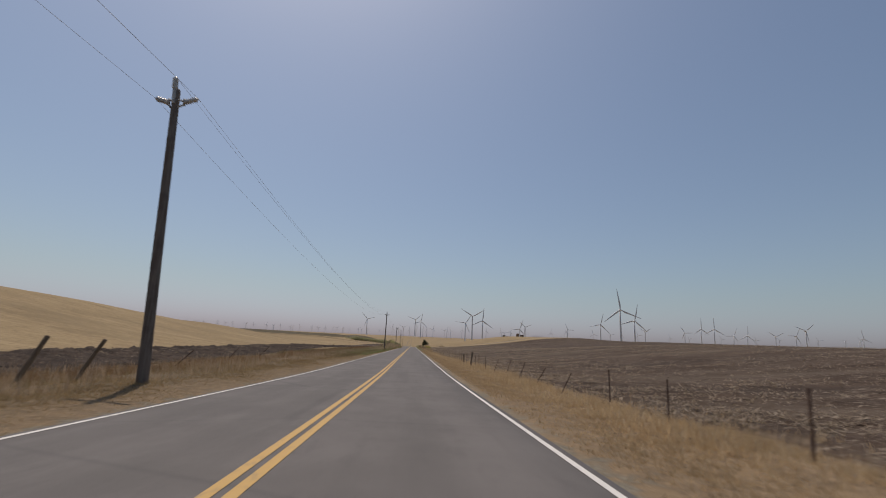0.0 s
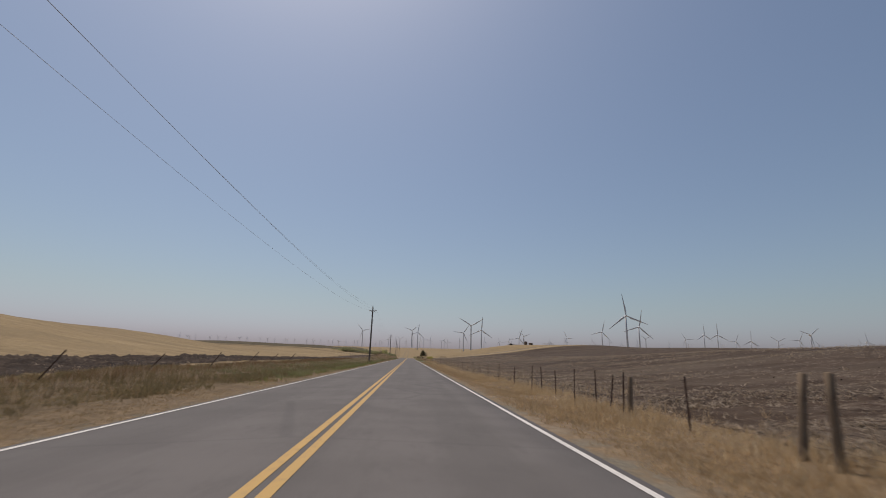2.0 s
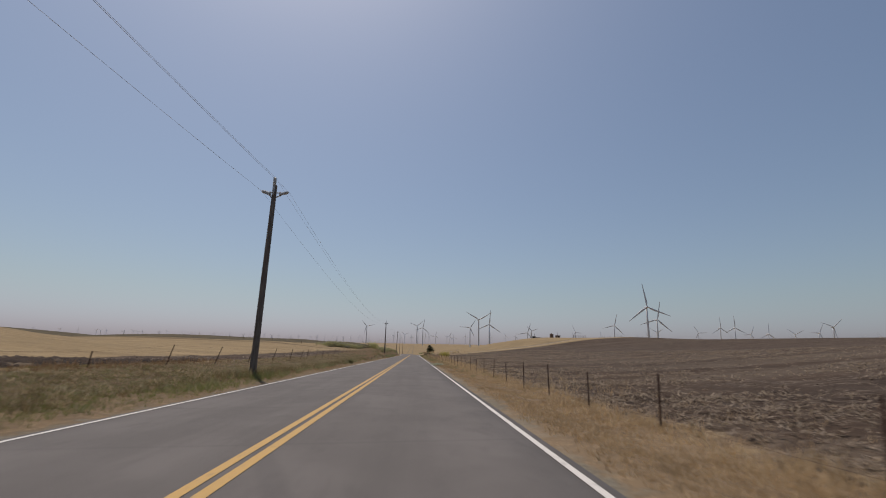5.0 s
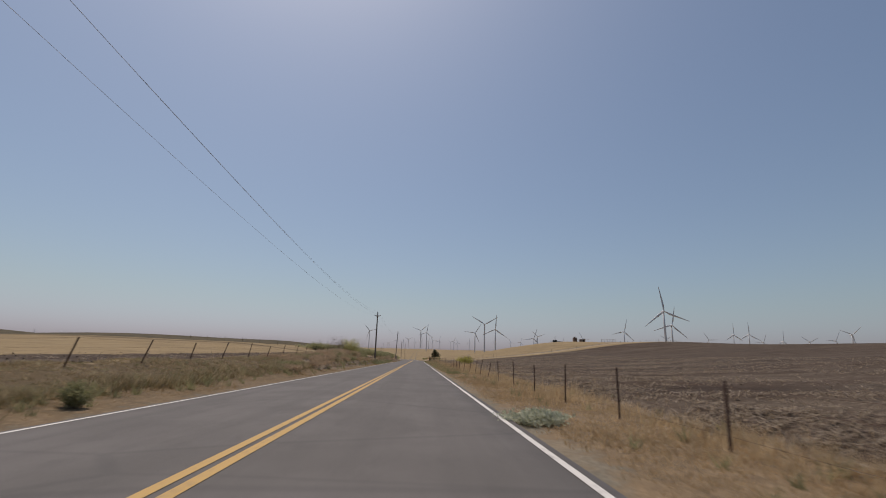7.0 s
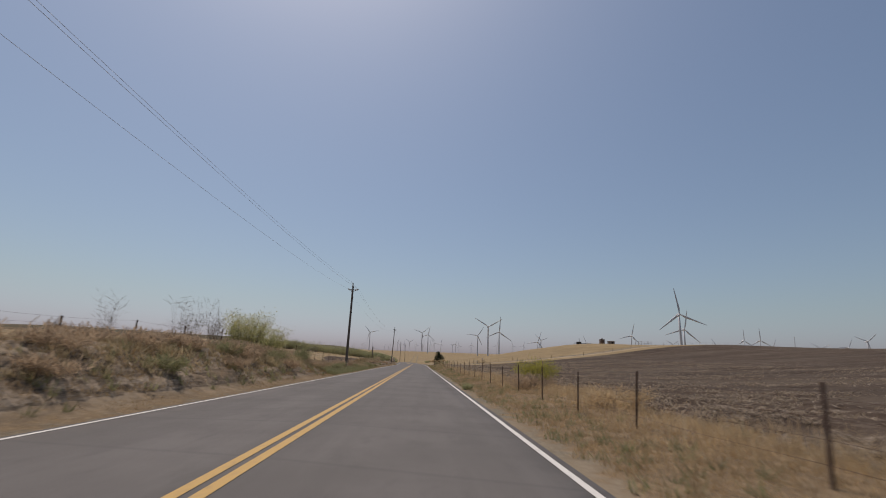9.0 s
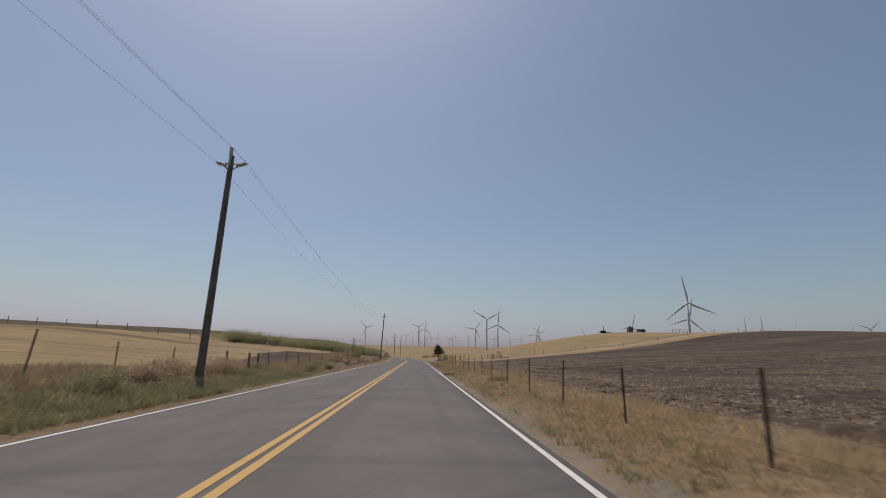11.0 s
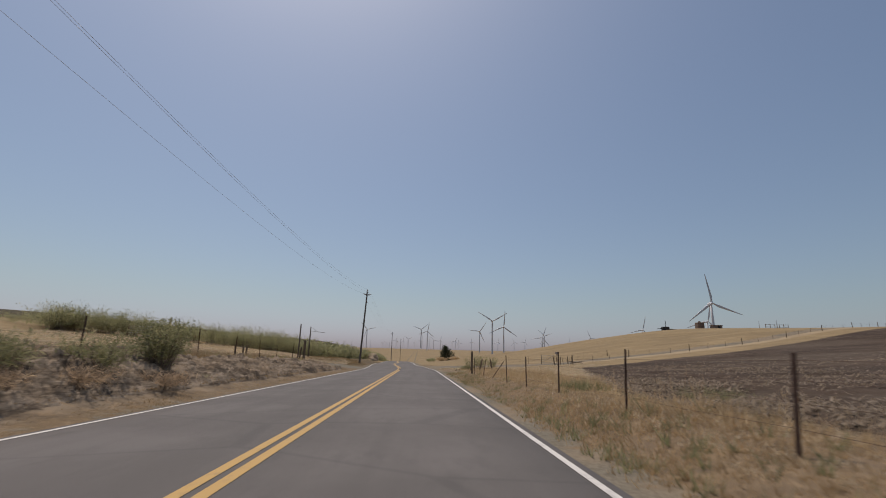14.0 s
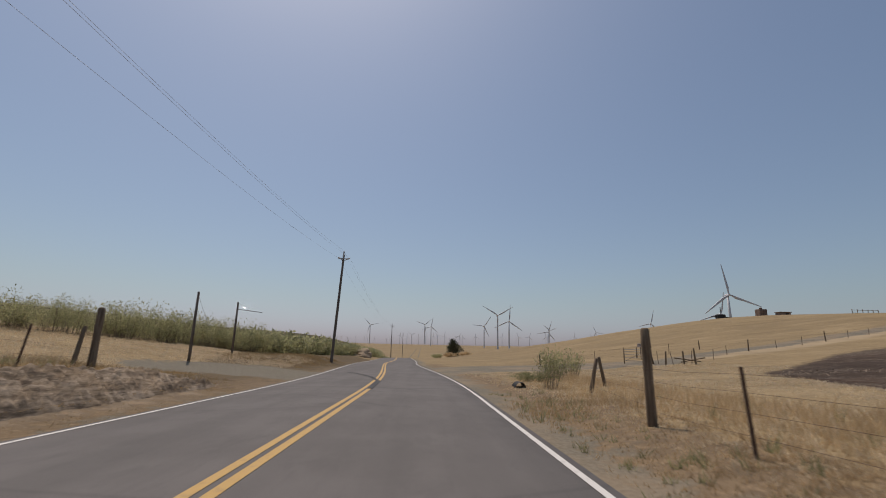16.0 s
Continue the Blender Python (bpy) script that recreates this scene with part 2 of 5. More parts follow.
M_GRASS_R = leaf_material("golden_dry_grass", (0.54, 0.39, 0.22), (0.63, 0.475, 0.28), (0.47, 0.33, 0.18), (0.75, 0.615, 0.425), through_light=0.6)
M_GRASS_L = leaf_material("brown_dry_grass", (0.32, 0.215, 0.11), (0.40, 0.285, 0.15), (0.27, 0.185, 0.095), (0.48, 0.365, 0.21), (0.25, 0.205, 0.10), through_light=0.5)
M_WEED = leaf_material("grey_green_weed", (0.23, 0.235, 0.115), (0.31, 0.30, 0.155), (0.38, 0.345, 0.20), through_light=0.5)
M_SHRUB = leaf_material("yellow_green_shrub", (0.315, 0.32, 0.16), (0.39, 0.39, 0.20), (0.445, 0.425, 0.24), (0.345, 0.315, 0.20), through_light=0.6)
M_WILLOW = leaf_material("willow_leaves", (0.37, 0.37, 0.145), (0.46, 0.45, 0.185), (0.52, 0.48, 0.225), (0.42, 0.38, 0.20), through_light=0.6)
M_BRIGHT = leaf_material("bright_yellow_shrub", (0.36, 0.34, 0.07), (0.46, 0.42, 0.10), (0.30, 0.28, 0.08), through_light=0.55)
M_PINE = leaf_material("dark_tree_leaves", (0.045, 0.052, 0.030), (0.070, 0.078, 0.044), (0.10, 0.105, 0.064))
M_TWIG = leaf_material("bare_twigs", (0.20, 0.16, 0.12), (0.29, 0.235, 0.18), (0.16, 0.12, 0.09), through_light=0.2)
M_BRUSH = leaf_material("dry_brown_brush", (0.42, 0.31, 0.205), (0.50, 0.38, 0.26), (0.33, 0.245, 0.165), (0.56, 0.43, 0.285), through_light=0.6)
M_ORANGE = leaf_material("orange_dry_grass", (0.60, 0.41, 0.215), (0.68, 0.48, 0.27), (0.52, 0.35, 0.18), (0.74, 0.58, 0.37), through_light=0.5)
M_PASTURE = leaf_material("bleached_pasture_grass", (0.70, 0.56, 0.38), (0.76, 0.64, 0.46), (0.61, 0.48, 0.315), through_light=0.5)
M_RUST = leaf_material("rusty_stalks", (0.27, 0.165, 0.08), (0.34, 0.21, 0.105), (0.22, 0.14, 0.075), (0.40, 0.28, 0.16), through_light=0.4)
M_SEED = leaf_material("pale_seed_heads", (0.62, 0.50, 0.34), (0.72, 0.61, 0.45), (0.80, 0.71, 0.56), (0.54, 0.41, 0.25), through_light=0.5)
M_LITTER = leaf_material("olive_brown_litter", (0.23, 0.172, 0.088), (0.28, 0.215, 0.115), (0.19, 0.16, 0.078), (0.34, 0.265, 0.15), through_light=0.4)
M_PALE = leaf_material("pale_dusty_plant", (0.46, 0.47, 0.34), (0.60, 0.60, 0.46), (0.36, 0.38, 0.25))
M_STRAW = leaf_material("chopped_straw", (0.33, 0.27, 0.20), (0.23, 0.18, 0.13), (0.46, 0.385, 0.295))
M_CLOD = leaf_material("soil_clods", (0.05, 0.037, 0.028), (0.08, 0.06, 0.046), (0.135, 0.104, 0.08), through_light=0.0)
M_TANK = plain_material("rusty_tank", (0.15, 0.105, 0.08), (0.22, 0.155, 0.12), 2, 0.7)
M_SHED = plain_material("weathered_shed_boards", (0.17, 0.13, 0.11), (0.24, 0.19, 0.16), 2, 0.8)
M_SIGN = plain_material("faded_sign", (0.55, 0.45, 0.40), (0.62, 0.55, 0.50), 3, 0.6)
M_RUBBER = plain_material("tyre_mark", (0.045, 0.045, 0.046), (0.075, 0.073, 0.072), 3, 0.9)
M_PIPE = plain_material("black_pipe", (0.02, 0.02, 0.02), (0.04, 0.038, 0.036), 5, 0.7)
M_MOUND = plain_material("pale_cut_earth", (0.34, 0.26, 0.175), (0.24, 0.18, 0.12), 0.9, 0.95)
rng = np.random.default_rng(7)


# ---- mesh helpers ----
def soup(name, v, f, material, smooth=False):
    """One mesh object from arrays: v (n, 3), f (m, k)."""
    v, f = np.asarray(v, np.float32), np.asarray(f, np.int32)
    me = bpy.data.meshes.new(name)
    me.vertices.add(len(v)), me.vertices.foreach_set("co", v.ravel())
    me.loops.add(f.size), me.loops.foreach_set("vertex_index", f.ravel())
    me.polygons.add(len(f)), me.polygons.foreach_set("loop_start", np.arange(0, f.size, f.shape[1], dtype=np.int32))
    me.update(calc_edges=True)
    if smooth:
        me.polygons.foreach_set("use_smooth", np.ones(len(f), bool))
    me.materials.append(material)
    return new(name, me)


def part(name, bm, material, parent=None, label=""):
    """Link a bmesh as one mesh object under a thing or a part."""
    me = bpy.data.meshes.new(name)
    bmesh.ops.recalc_face_normals(bm, faces=bm.faces)
    bm.to_mesh(me)
    bm.free()
    me.materials.append(material)
    ob = new(name, me)
    ob.parent = parent
    return tagged(ob, label)


def lathe(profile, sides=10, axis_to=None):
    """A bmesh turned about z from (radius, height) pairs, closed at both ends."""
    bm = bmesh.new()
    rings = [[bm.verts.new((r * math.cos(2 * math.pi * k / sides), r * math.sin(2 * math.pi * k / sides), h)) for k in range(sides)] for r, h in profile]
    for a, b in zip(rings, rings[1:]):
        for k in range(sides):
            q = bm.faces.new((a[k], a[(k + 1) % sides], b[(k + 1) % sides], b[k]))
            q.smooth = True
    bm.faces.new(list(reversed(rings[0]))), bm.faces.new(rings[-1])
    if axis_to is not None:
        bm.transform(axis_to)
    return bm


def rod(a, b, ra, rb=None, sides=6):
    """A tapered bar from a to b."""
    a, b = Vector(a), Vector(b)
    d = b - a
    m = Matrix.Translation(a) @ d.to_track_quat('Z', 'Y').to_matrix().to_4x4()
    return lathe([(ra, 0), (ra if rb is None else rb, d.length)], sides, m)


def box(x, y, z, at=(0, 0, 0), bevel=0.0):
    bm = bmesh.new()
    bmesh.ops.create_cube(bm, size=1.0, matrix=Matrix.Translation(at) @ Matrix.Diagonal((x, y, z, 1)))
    if bevel:
        bmesh.ops.bevel(bm, geom=bm.edges[:], offset=bevel, segments=1, affect='EDGES')
    return bm


def add(bm, other):
    me = bpy.data.meshes.new("tmp")
    other.to_mesh(me)
    other.free()
    bm.from_mesh(me)
    bpy.data.meshes.remove(me)
    return bm


def strand(name, pts, radius, material, parent=None):
    cu = bpy.data.curves.new(name, 'CURVE')
    cu.dimensions, cu.bevel_depth, cu.bevel_resolution = '3D', radius, 1
    sp = cu.splines.new('POLY')
    sp.points.add(len(pts) - 1)
    for p, q in zip(sp.points, pts):
        p.co = (*q, 1)
    tmp = bpy.data.objects.new(name, cu)
    me = bpy.data.meshes.new_from_object(tmp)
    bpy.data.objects.remove(tmp)
    bpy.data.curves.remove(cu)
    me.materials.clear()
    me.materials.append(material)
    ob = new(name, me)
    ob.parent = parent
    return ob


def empty(name, at, label, category, group=""):
    ob = new(name)
    ob.matrix_basis = Matrix.Translation(at)
    return tagged(ob, label, category, group)


# ---- the lie of the land ----
def sm(a, b, x):
    q = np.clip((x - a) / (b - a), 0, 1)
    return q * q * (3 - 2 * q)


def centre(y):
    """The road's centre line: straight, then a slow bend to the left."""
    return -2.4 * sm(290, 335, y) - 2.6 * sm(335, 410, y)


def heave(y):
    """The road's gentle rise at the start, and the dip beyond the bend."""
    return 0.45 * (1 - sm(-20, 28, y)) - 2.7 * sm(392, 450, y) * sm(760, 600, y)


# hills: height, across, along, half-widths
HILLS = [(11.4, -182.1, 61.3, 185.9, 71.8), (15.6, -334.9, 416.2, 148.2, 171.6), (6.4, -110.8, 323.3, 58.2, 66.3),
         (12.1, 102.0, 387.6, 51.8, 50.7), (9.4, 160.3, 309.8, 88.3, 166.5), (3.4, 195.8, 110.4, 140.6, 98.4),
         (5.5, -128.6, 144.6, 82.1, 29.2), (15.4, -22.1, 509.1, 51.3, 189.3), (9.5, 393.4, 160.5, 116.0, 168.4),
         (-5.4, 108.3, 379.6, 29.3, 32.7)]
FAR_RISE = 0.0214
BANK_Y = [-60, 0, 50, 80, 140, 170, 188, 205, 228, 248, 262, 286, 291, 296, 303, 312, 340, 420]
BANK_Z = [-.2, -.2, .05, .3, .5, .85, 1.25, .8, .08, .1, .9, .75, .5, .12, .12, .6, .6, .3]
STEEP_Y, STEEP_W = [0, 140, 170, 200, 225, 250, 262, 300], [6.0, 5.0, 2.2, 2.6, 5.0, 3.0, 2.4, 4.0]
DITCH_Y, DITCH_Z = [0, 45, 85, 120, 140, 162, 190, 220, 235, 265, 290, 330], [-.22, -.27, -.33, -.27, -.17, -.08, .0, .06, .26, .3, .05, 0]


def field_edge(y):
    """Where the ploughed soil begins beyond the verge, metres off the road's centre."""
    return np.interp(y, [-40, 45, 85, 140, 178, 192, 205, 235, 262, 297, 330], [8.3, 7.9, 7.15, 7.4, 7.7, 9.0, 8.2, 7.0, 7.0, 18.2, 28])


def land(x, y):
    x, y = np.asarray(x, float), np.asarray(y, float)
    h = np.zeros_like(x)
    for a, bx, by, sx, sy in HILLS:
        h = h + a * np.exp(-((x - bx) / sx) ** 2 - ((y - by) / sy) ** 2)
    d = x - centre(y)
    h = h * np.maximum(np.where(d < 0, sm(12, 62, -d), sm(7, 60, d)), sm(700, 1000, y))
    dist = np.hypot(x, y - 150)
    h = h + FAR_RISE * np.maximum(dist - 500, 0) * sm(500, 900, dist)
    h = h + 1.0 * np.exp(-((x + 23.5) / 14) ** 2 - ((y - 305) / 20) ** 2) * sm(8, 16, -d)
    w = np.interp(y, STEEP_Y, STEEP_W)
    left = np.interp(y, BANK_Y, BANK_Z) * sm(0, 1, (-d - 4.5) / w) * (1 - sm(13, 45, -d)) * (1 - sm(420, 470, y))
    right = np.interp(y, DITCH_Y, DITCH_Z) * sm(4.2, 5.8, d) * (1 - sm(8, 40, d))
    h = h + left + right - 0.09 * sm(5.5, 3.5, np.abs(d)) - 0.02 * np.minimum(np.abs(d), 4.5) * sm(9, 4, np.abs(d))
    return h + heave(y) * (1 - sm(np.where(y < 200, 6, 12), np.where(y < 200, 16, 40), np.abs(d)))


def capsule(x, y, ax, ay, bx, by, r):
    t = np.clip(((x - ax) * (bx - ax) + (y - ay) * (by - ay)) / ((bx - ax) ** 2 + (by - ay) ** 2), 0, 1)
    return r - np.hypot(x - ax - t * (bx - ax), y - ay - t * (by - ay))


# the strip of turned soil on the left: its near and its far edge
INNER_Y, INNER_X = [0, 45, 60, 80, 92, 102, 118, 132, 160, 225, 240, 255], [10.6, 12, 13, 14.4, 13.6, 12.4, 10.2, 8.8, 8.8, 10.8, 10.4, 10.2]
OUTER_Y, OUTER_X = [-40, 60, 98, 110, 172, 190, 225, 236, 248, 258, 272, 286, 292], [20, 20, 19.7, 17, 16.5, 13.5, 11.6, 12.4, 15.4, 16.5, 20, 21, 8]


def plough(x, y):
    """How far inside the ploughed soil a place lies."""
    far_edge = np.interp(x, [14, 20, 34, 50, 62, 95, 160, 400], [297, 300, 311, 318, 325, 339, 366, 700]) - y
    right = np.minimum(x - field_edge(y), far_edge)
    left = np.minimum(-np.interp(y, INNER_Y, INNER_X) - x, x + np.interp(y, OUTER_Y, OUTER_X))
    return np.maximum(right, left)


def furrow(x, y):
    """The dark furrow that edges the upper field."""
    return capsule(x, y, -140, 280.5, -24, 281.5, 2.3)


def ridge(x, y):
    return np.minimum(y - np.interp(x, [-300, -110, -75, -58, -50, -46, -41, -37, -33], [275, 284, 287, 288, 293, 309, 330, 372, 800]), 700 - y)


def bank(x, y):
    """The bare faces of the two cut banks."""
    d = centre(y) - x
    face = np.minimum(d - 4.6, np.interp(y, [160, 200, 250, 290], [6.6, 6.8, 6.6, 7.4]) - d)
    return np.minimum(face, np.maximum(np.minimum(y - 168, 204 - y), np.minimum(y - 246, 291 - y)))


def gravel(x, y):
    d = np.abs(x - centre(y))
    g = np.minimum(d - 3.0, np.where(x > 0, np.interp(y, [0, 180, 215, 262, 300], [3.85, 3.95, 4.15, 4.25, 4.5]), 3.9) - d)
    for c in ((-3.5, 302, -9.5, 301.5, 4.0), (3, 312, 12, 314.5, 6.5), (12, 315, 20, 314.5, 3.6), (20, 314, 32, 322.5, 1.6), (32, 322.5, 48, 329, 1.6), (48, 329, 69, 337, 1.6), (69, 337, 95, 348.5, 1.6)):
        g = np.maximum(g, capsule(x, y, *c))
    return g


def track(x, y):
    """The pale dirt track up the hill, between the soil and the fence."""
    g = np.full_like(x, -30.0)
    for c in ((14, 312, 34, 321, 2.4), (34, 321, 62, 333, 2.4), (62, 333, 95, 347, 2.4), (95, 347, 160, 377, 2.4)):
        g = np.maximum(g, capsule(x, y, *c))
    return g


LANE_X, LANE_Y = [8, 20, 32, 48, 69, 95, 160], [315, 315.5, 323.5, 330, 338, 349.5, 381]


def steps(fine, growth, limit, first):
    out, s = [fine], first
    while out[-1] < limit:
        s *= growth
        out.append(out[-1] + s)
    return out


near = np.arange(-16, 16.01, 0.4)
side = np.array(steps(16, 1.09, 4600, 0.45)[1:])
gx = np.concatenate([-side[::-1], near, side])
gy = np.concatenate([-np.array(steps(20, 1.25, 700, 1.0))[::-1], np.arange(-19, 345, 1.0), np.array(steps(345, 1.06, 4700, 1.1))])
GX, GY = np.meshgrid(gx, gy)
rough = np.array([noise.noise((a * 0.5, b * 0.5, 0)) + 0.6 * noise.noise((a * 1.3, b * 1.3, 5)) if abs(a) < 60 and -20 < b < 350 else 0.0 for a, b in zip(GX.ravel(), GY.ravel())]).reshape(GX.shape)
off = np.abs(GX - centre(GY))
GZ = land(GX, GY) + rough * 0.10 * sm(4.4, 6, off)
n_x, n_y = len(gx), len(gy)
idx = np.arange(n_x * n_y).reshape(n_y, n_x)
faces = np.stack([idx[:-1, :-1], idx[:-1, 1:], idx[1:, 1:], idx[1:, :-1]], -1).reshape(-1, 4)
ground = soup("ground", np.stack([GX, GY, GZ], -1).reshape(-1, 3), faces, M_GROUND, True)
for nm, val in (("plough", plough(GX, GY)), ("ridge", ridge(GX, GY)), ("gravel", gravel(GX, GY)), ("track", track(GX, GY)), ("furrow", furrow(GX, GY)), ("bank", bank(GX, GY)),
                ("verge", np.where(GX < 0, np.minimum(np.interp(GY, [90, 130, 180, 200], [11.2, 8.7, 8.7, 11.2]) - off, 360 - GY), np.minimum(np.minimum(field_edge(GY), 11 - 5.2 * sm(242, 268, GY)) + 0.2 - off, 330 - GY)))):
    at = ground.data.attributes.new(nm, 'FLOAT', 'POINT')
    at.data.foreach_set("value", np.clip(val, -30, 30).astype(np.float32).ravel())
tagged(ground, "rolling dry farmland of gold stubble and dark ploughed soil", "ground", kind="structure")


def surf(x, y):
    """The height of the ground sheet itself, with its bumps."""
    x, y = np.asarray(x, float), np.asarray(y, float)
    i, j = np.clip(np.searchsorted(gx, x) - 1, 0, n_x - 2), np.clip(np.searchsorted(gy, y) - 1, 0, n_y - 2)
    u, v = np.clip((x - gx[i]) / (gx[i + 1] - gx[i]), 0, 1), np.clip((y - gy[j]) / (gy[j + 1] - gy[j]), 0, 1)
    return (GZ[j, i] * (1 - u) + GZ[j, i + 1] * u) * (1 - v) + (GZ[j + 1, i] * (1 - u) + GZ[j + 1, i + 1] * u) * v


def lumps(a, b, c, wide):
    """Height of broken, flat-topped blocks with crevices between them, 0 to 1."""
    d, p = noise.voronoi((a, b, c))
    return 0.62 * min(1.0, (d[1] - d[0]) / wide) + 0.38 * (0.5 + 0.5 * noise.noise(p[0] * 7.3))


def rough_bank(y0, y1, reach, amp):
    """A broken earth face laid over the slope: blocks, ledges and crevices that sink into the ground at its rim."""
    xs, ys = np.arange(-4.8 - reach, -4.69, 0.07), np.arange(y0, y1, 0.085)
    X, Y = np.meshgrid(xs, ys)
    d = []
    for a, b in zip(X.ravel(), Y.ravel()):
        w = 0.5 * noise.noise((a * 1.1, b * 0.7, 1.0))
        big = noise.noise((a * 0.9, b * 0.5, 7.0))
        d.append(0.10 * big + 0.13 * lumps(a * 2.6 + w, b * 1.5 + w, 0.3, 0.30) + 0.21 * lumps(a * 5.4 + w, b * 3.8 - w, 1.7, 0.30) * (0.75 + 0.6 * max(0.0, big)))
    D = np.array(d).reshape(X.shape)
    rim = sm(-4.8 - reach, -4.0 - reach, X) * sm(-4.75, -5.2, X) * sm(y0, y0 + 4, Y) * sm(y1, y1 - 3, Y)
    Z = surf(X, Y) + (D * amp - 0.09) * rim - 0.16 * (1 - rim)
    i = np.arange(X.size).reshape(X.shape)
    q = np.stack([i[:-1, :-1], i[:-1, 1:], i[1:, 1:], i[1:, :-1]], -1).reshape(-1, 4)
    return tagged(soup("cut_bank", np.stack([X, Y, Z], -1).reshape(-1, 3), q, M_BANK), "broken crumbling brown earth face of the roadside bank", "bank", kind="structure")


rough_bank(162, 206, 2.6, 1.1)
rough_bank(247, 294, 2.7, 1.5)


def turned_strip(y0, y1):
    """The freshly turned strip behind the left fence: a sheet of upright clods and hollows."""
    u, ys = np.linspace(0, 1, 66), np.arange(y0, y1, 0.15)
    edge = np.interp(ys, INNER_Y, INNER_X)
    far = np.interp(ys, OUTER_Y, OUTER_X)
    X = -(edge[:, None] - 0.3 + (far - edge + 0.4)[:, None] * u[None])
    Y = np.repeat(ys[:, None], len(u), 1)
    X = X + 0.35 * np.array([noise.noise((b * 0.9, a * 0.2, 4.4)) for a, b in zip(X.ravel(), Y.ravel())]).reshape(X.shape)
    d = []
    for a, b in zip(X.ravel(), Y.ravel()):
        w = 0.4 * noise.noise((a * 0.8, b * 0.8, 1.0))
        d.append(0.17 * lumps(a * 1.5 + w, b * 1.2 - w, 0.3, 0.45) + 0.13 * lumps(a * 3.4, b * 3.0 + w, 1.7, 0.45) - 0.16 + 0.09 * noise.noise((a * 0.7, b * 0.25, 9.0)))
    D = np.array(d).reshape(X.shape)
    rim = (sm(0, 0.06, u) * sm(1, 0.94, u))[None] * (sm(y0, y0 + 3, ys) * sm(y1, y1 - 12, ys))[:, None]
    Z = surf(X, Y) + (D * 1.25 + 0.09) * rim - 0.14 * (1 - rim)
    i = np.arange(X.size).reshape(X.shape)
    q = np.stack([i[:-1, :-1], i[1:, :-1], i[1:, 1:], i[:-1, 1:]], -1).reshape(-1, 4)
    return tagged(soup("ploughed_strip", np.stack([X, Y, Z], -1).reshape(-1, 3), q, M_TURNED), "strip of freshly turned dark clods behind the leaning fence", "soil", kind="structure")


turned_strip(-2, 128)


def clods(x, y):
    """Lumps of the harrowed soil beyond the field fence."""
    return np.array([0.085 * lumps(a * 2.6, b * 2.3, 1.1, 0.45) + 0.06 * lumps(a * 5.2, b * 4.6, 3.1, 0.45) - 0.075 + 0.05 * noise.noise((a * 0.9, b * 0.4, 6.0)) for a, b in zip(x, y)])


def harrowed_soil(y0, y1):
    """The first metres of the field beyond the verge, where single clods show."""
    u, ys = np.array(steps(0, 1.035, 8.5, 0.11)), np.arange(y0, y1, 0.19)
    X = field_edge(ys)[:, None] + u[None]
    Y = np.repeat(ys[:, None], len(u), 1)
    rim = (sm(0, 0.6, u) * sm(u[-1], u[-1] - 1.5, u))[None] * (sm(y0, y0 + 3, ys) * sm(y1, y1 - 8, ys))[:, None]
    Z = surf(X, Y) + (clods(X.ravel(), Y.ravel()).reshape(X.shape) + 0.075) * rim - 0.12 * (1 - rim)
    i = np.arange(X.size).reshape(X.shape)
    ob = soup("harrowed_soil", np.stack([X, Y, Z], -1).reshape(-1, 3), np.stack([i[:-1, :-1], i[:-1, 1:], i[1:, 1:], i[1:, :-1]], -1).reshape(-1, 4), M_GROUND)
    for nm in ("plough", "ridge", "gravel", "track", "furrow", "bank", "verge"):
        at = ob.data.attributes.new(nm, 'FLOAT', 'POINT')
        at.data.foreach_set("value", np.full(X.size, 30.0 if nm == "plough" else -30.0, np.float32))
    tagged(ob, "cloddy dark harrowed soil strewn with straw", "soil", kind="structure")


harrowed_soil(0, 284)


def gz(x, y):
    return float(land(x, y))


# ---- road ----
def ribbon(name, a, b, lift, material, y0=-60.0, y1=600.0, thick=0.0):
    """A strip of the road from a to b metres off its centre line; the road is crowned."""
    ys = np.concatenate([np.arange(y0, 420, 2.0), np.arange(420, y1, 10.0)]) if y1 > 420 else np.arange(y0, y1 + 0.01, 0.5)
    cols = np.linspace(a, b, max(2, int(abs(b - a) / 0.8) + 1))
    lift_far = heave(ys)
    V = [(centre(y) + c, y, -0.02 * abs(c) + lift + lf) for y, lf in zip(ys, lift_far) for c in cols]
    k = len(cols)
    if thick:
        V = [v for i in range(len(ys)) for v in ([(V[i * k][0] - 0.05, V[i * k][1], V[i * k][2] - thick)] + V[i * k:i * k + k] + [(V[i * k + k - 1][0] + 0.05, V[i * k][1], V[i * k + k - 1][2] - thick)])]
        k += 2
    F = [(i * k + j, i * k + j + 1, (i + 1) * k + j + 1, (i + 1) * k + j) for i in range(len(ys) - 1) for j in range(k - 1)]
    return soup(name, V, F, material, True)


road = tagged(ribbon("road", -3.56, 3.56, 0.0, M_ROAD, thick=0.12), "worn grey two-lane asphalt country road", "road", kind="structure")
for nm, a, b, mt, lb in (("center_line", -0.155, -0.04, M_YELLOW, "worn yellow centre stripe"), ("center_line", 0.04, 0.155, M_YELLOW, "worn yellow centre stripe"),
                         ("edge_line", -3.45, -3.36, M_WHITE, "worn white edge stripe"), ("edge_line", 3.36, 3.45, M_WHITE, "worn white edge stripe")):
    ln = ribbon(nm, a, b, 0.005, mt)
    ln.parent = road
    tagged(ln, lb)

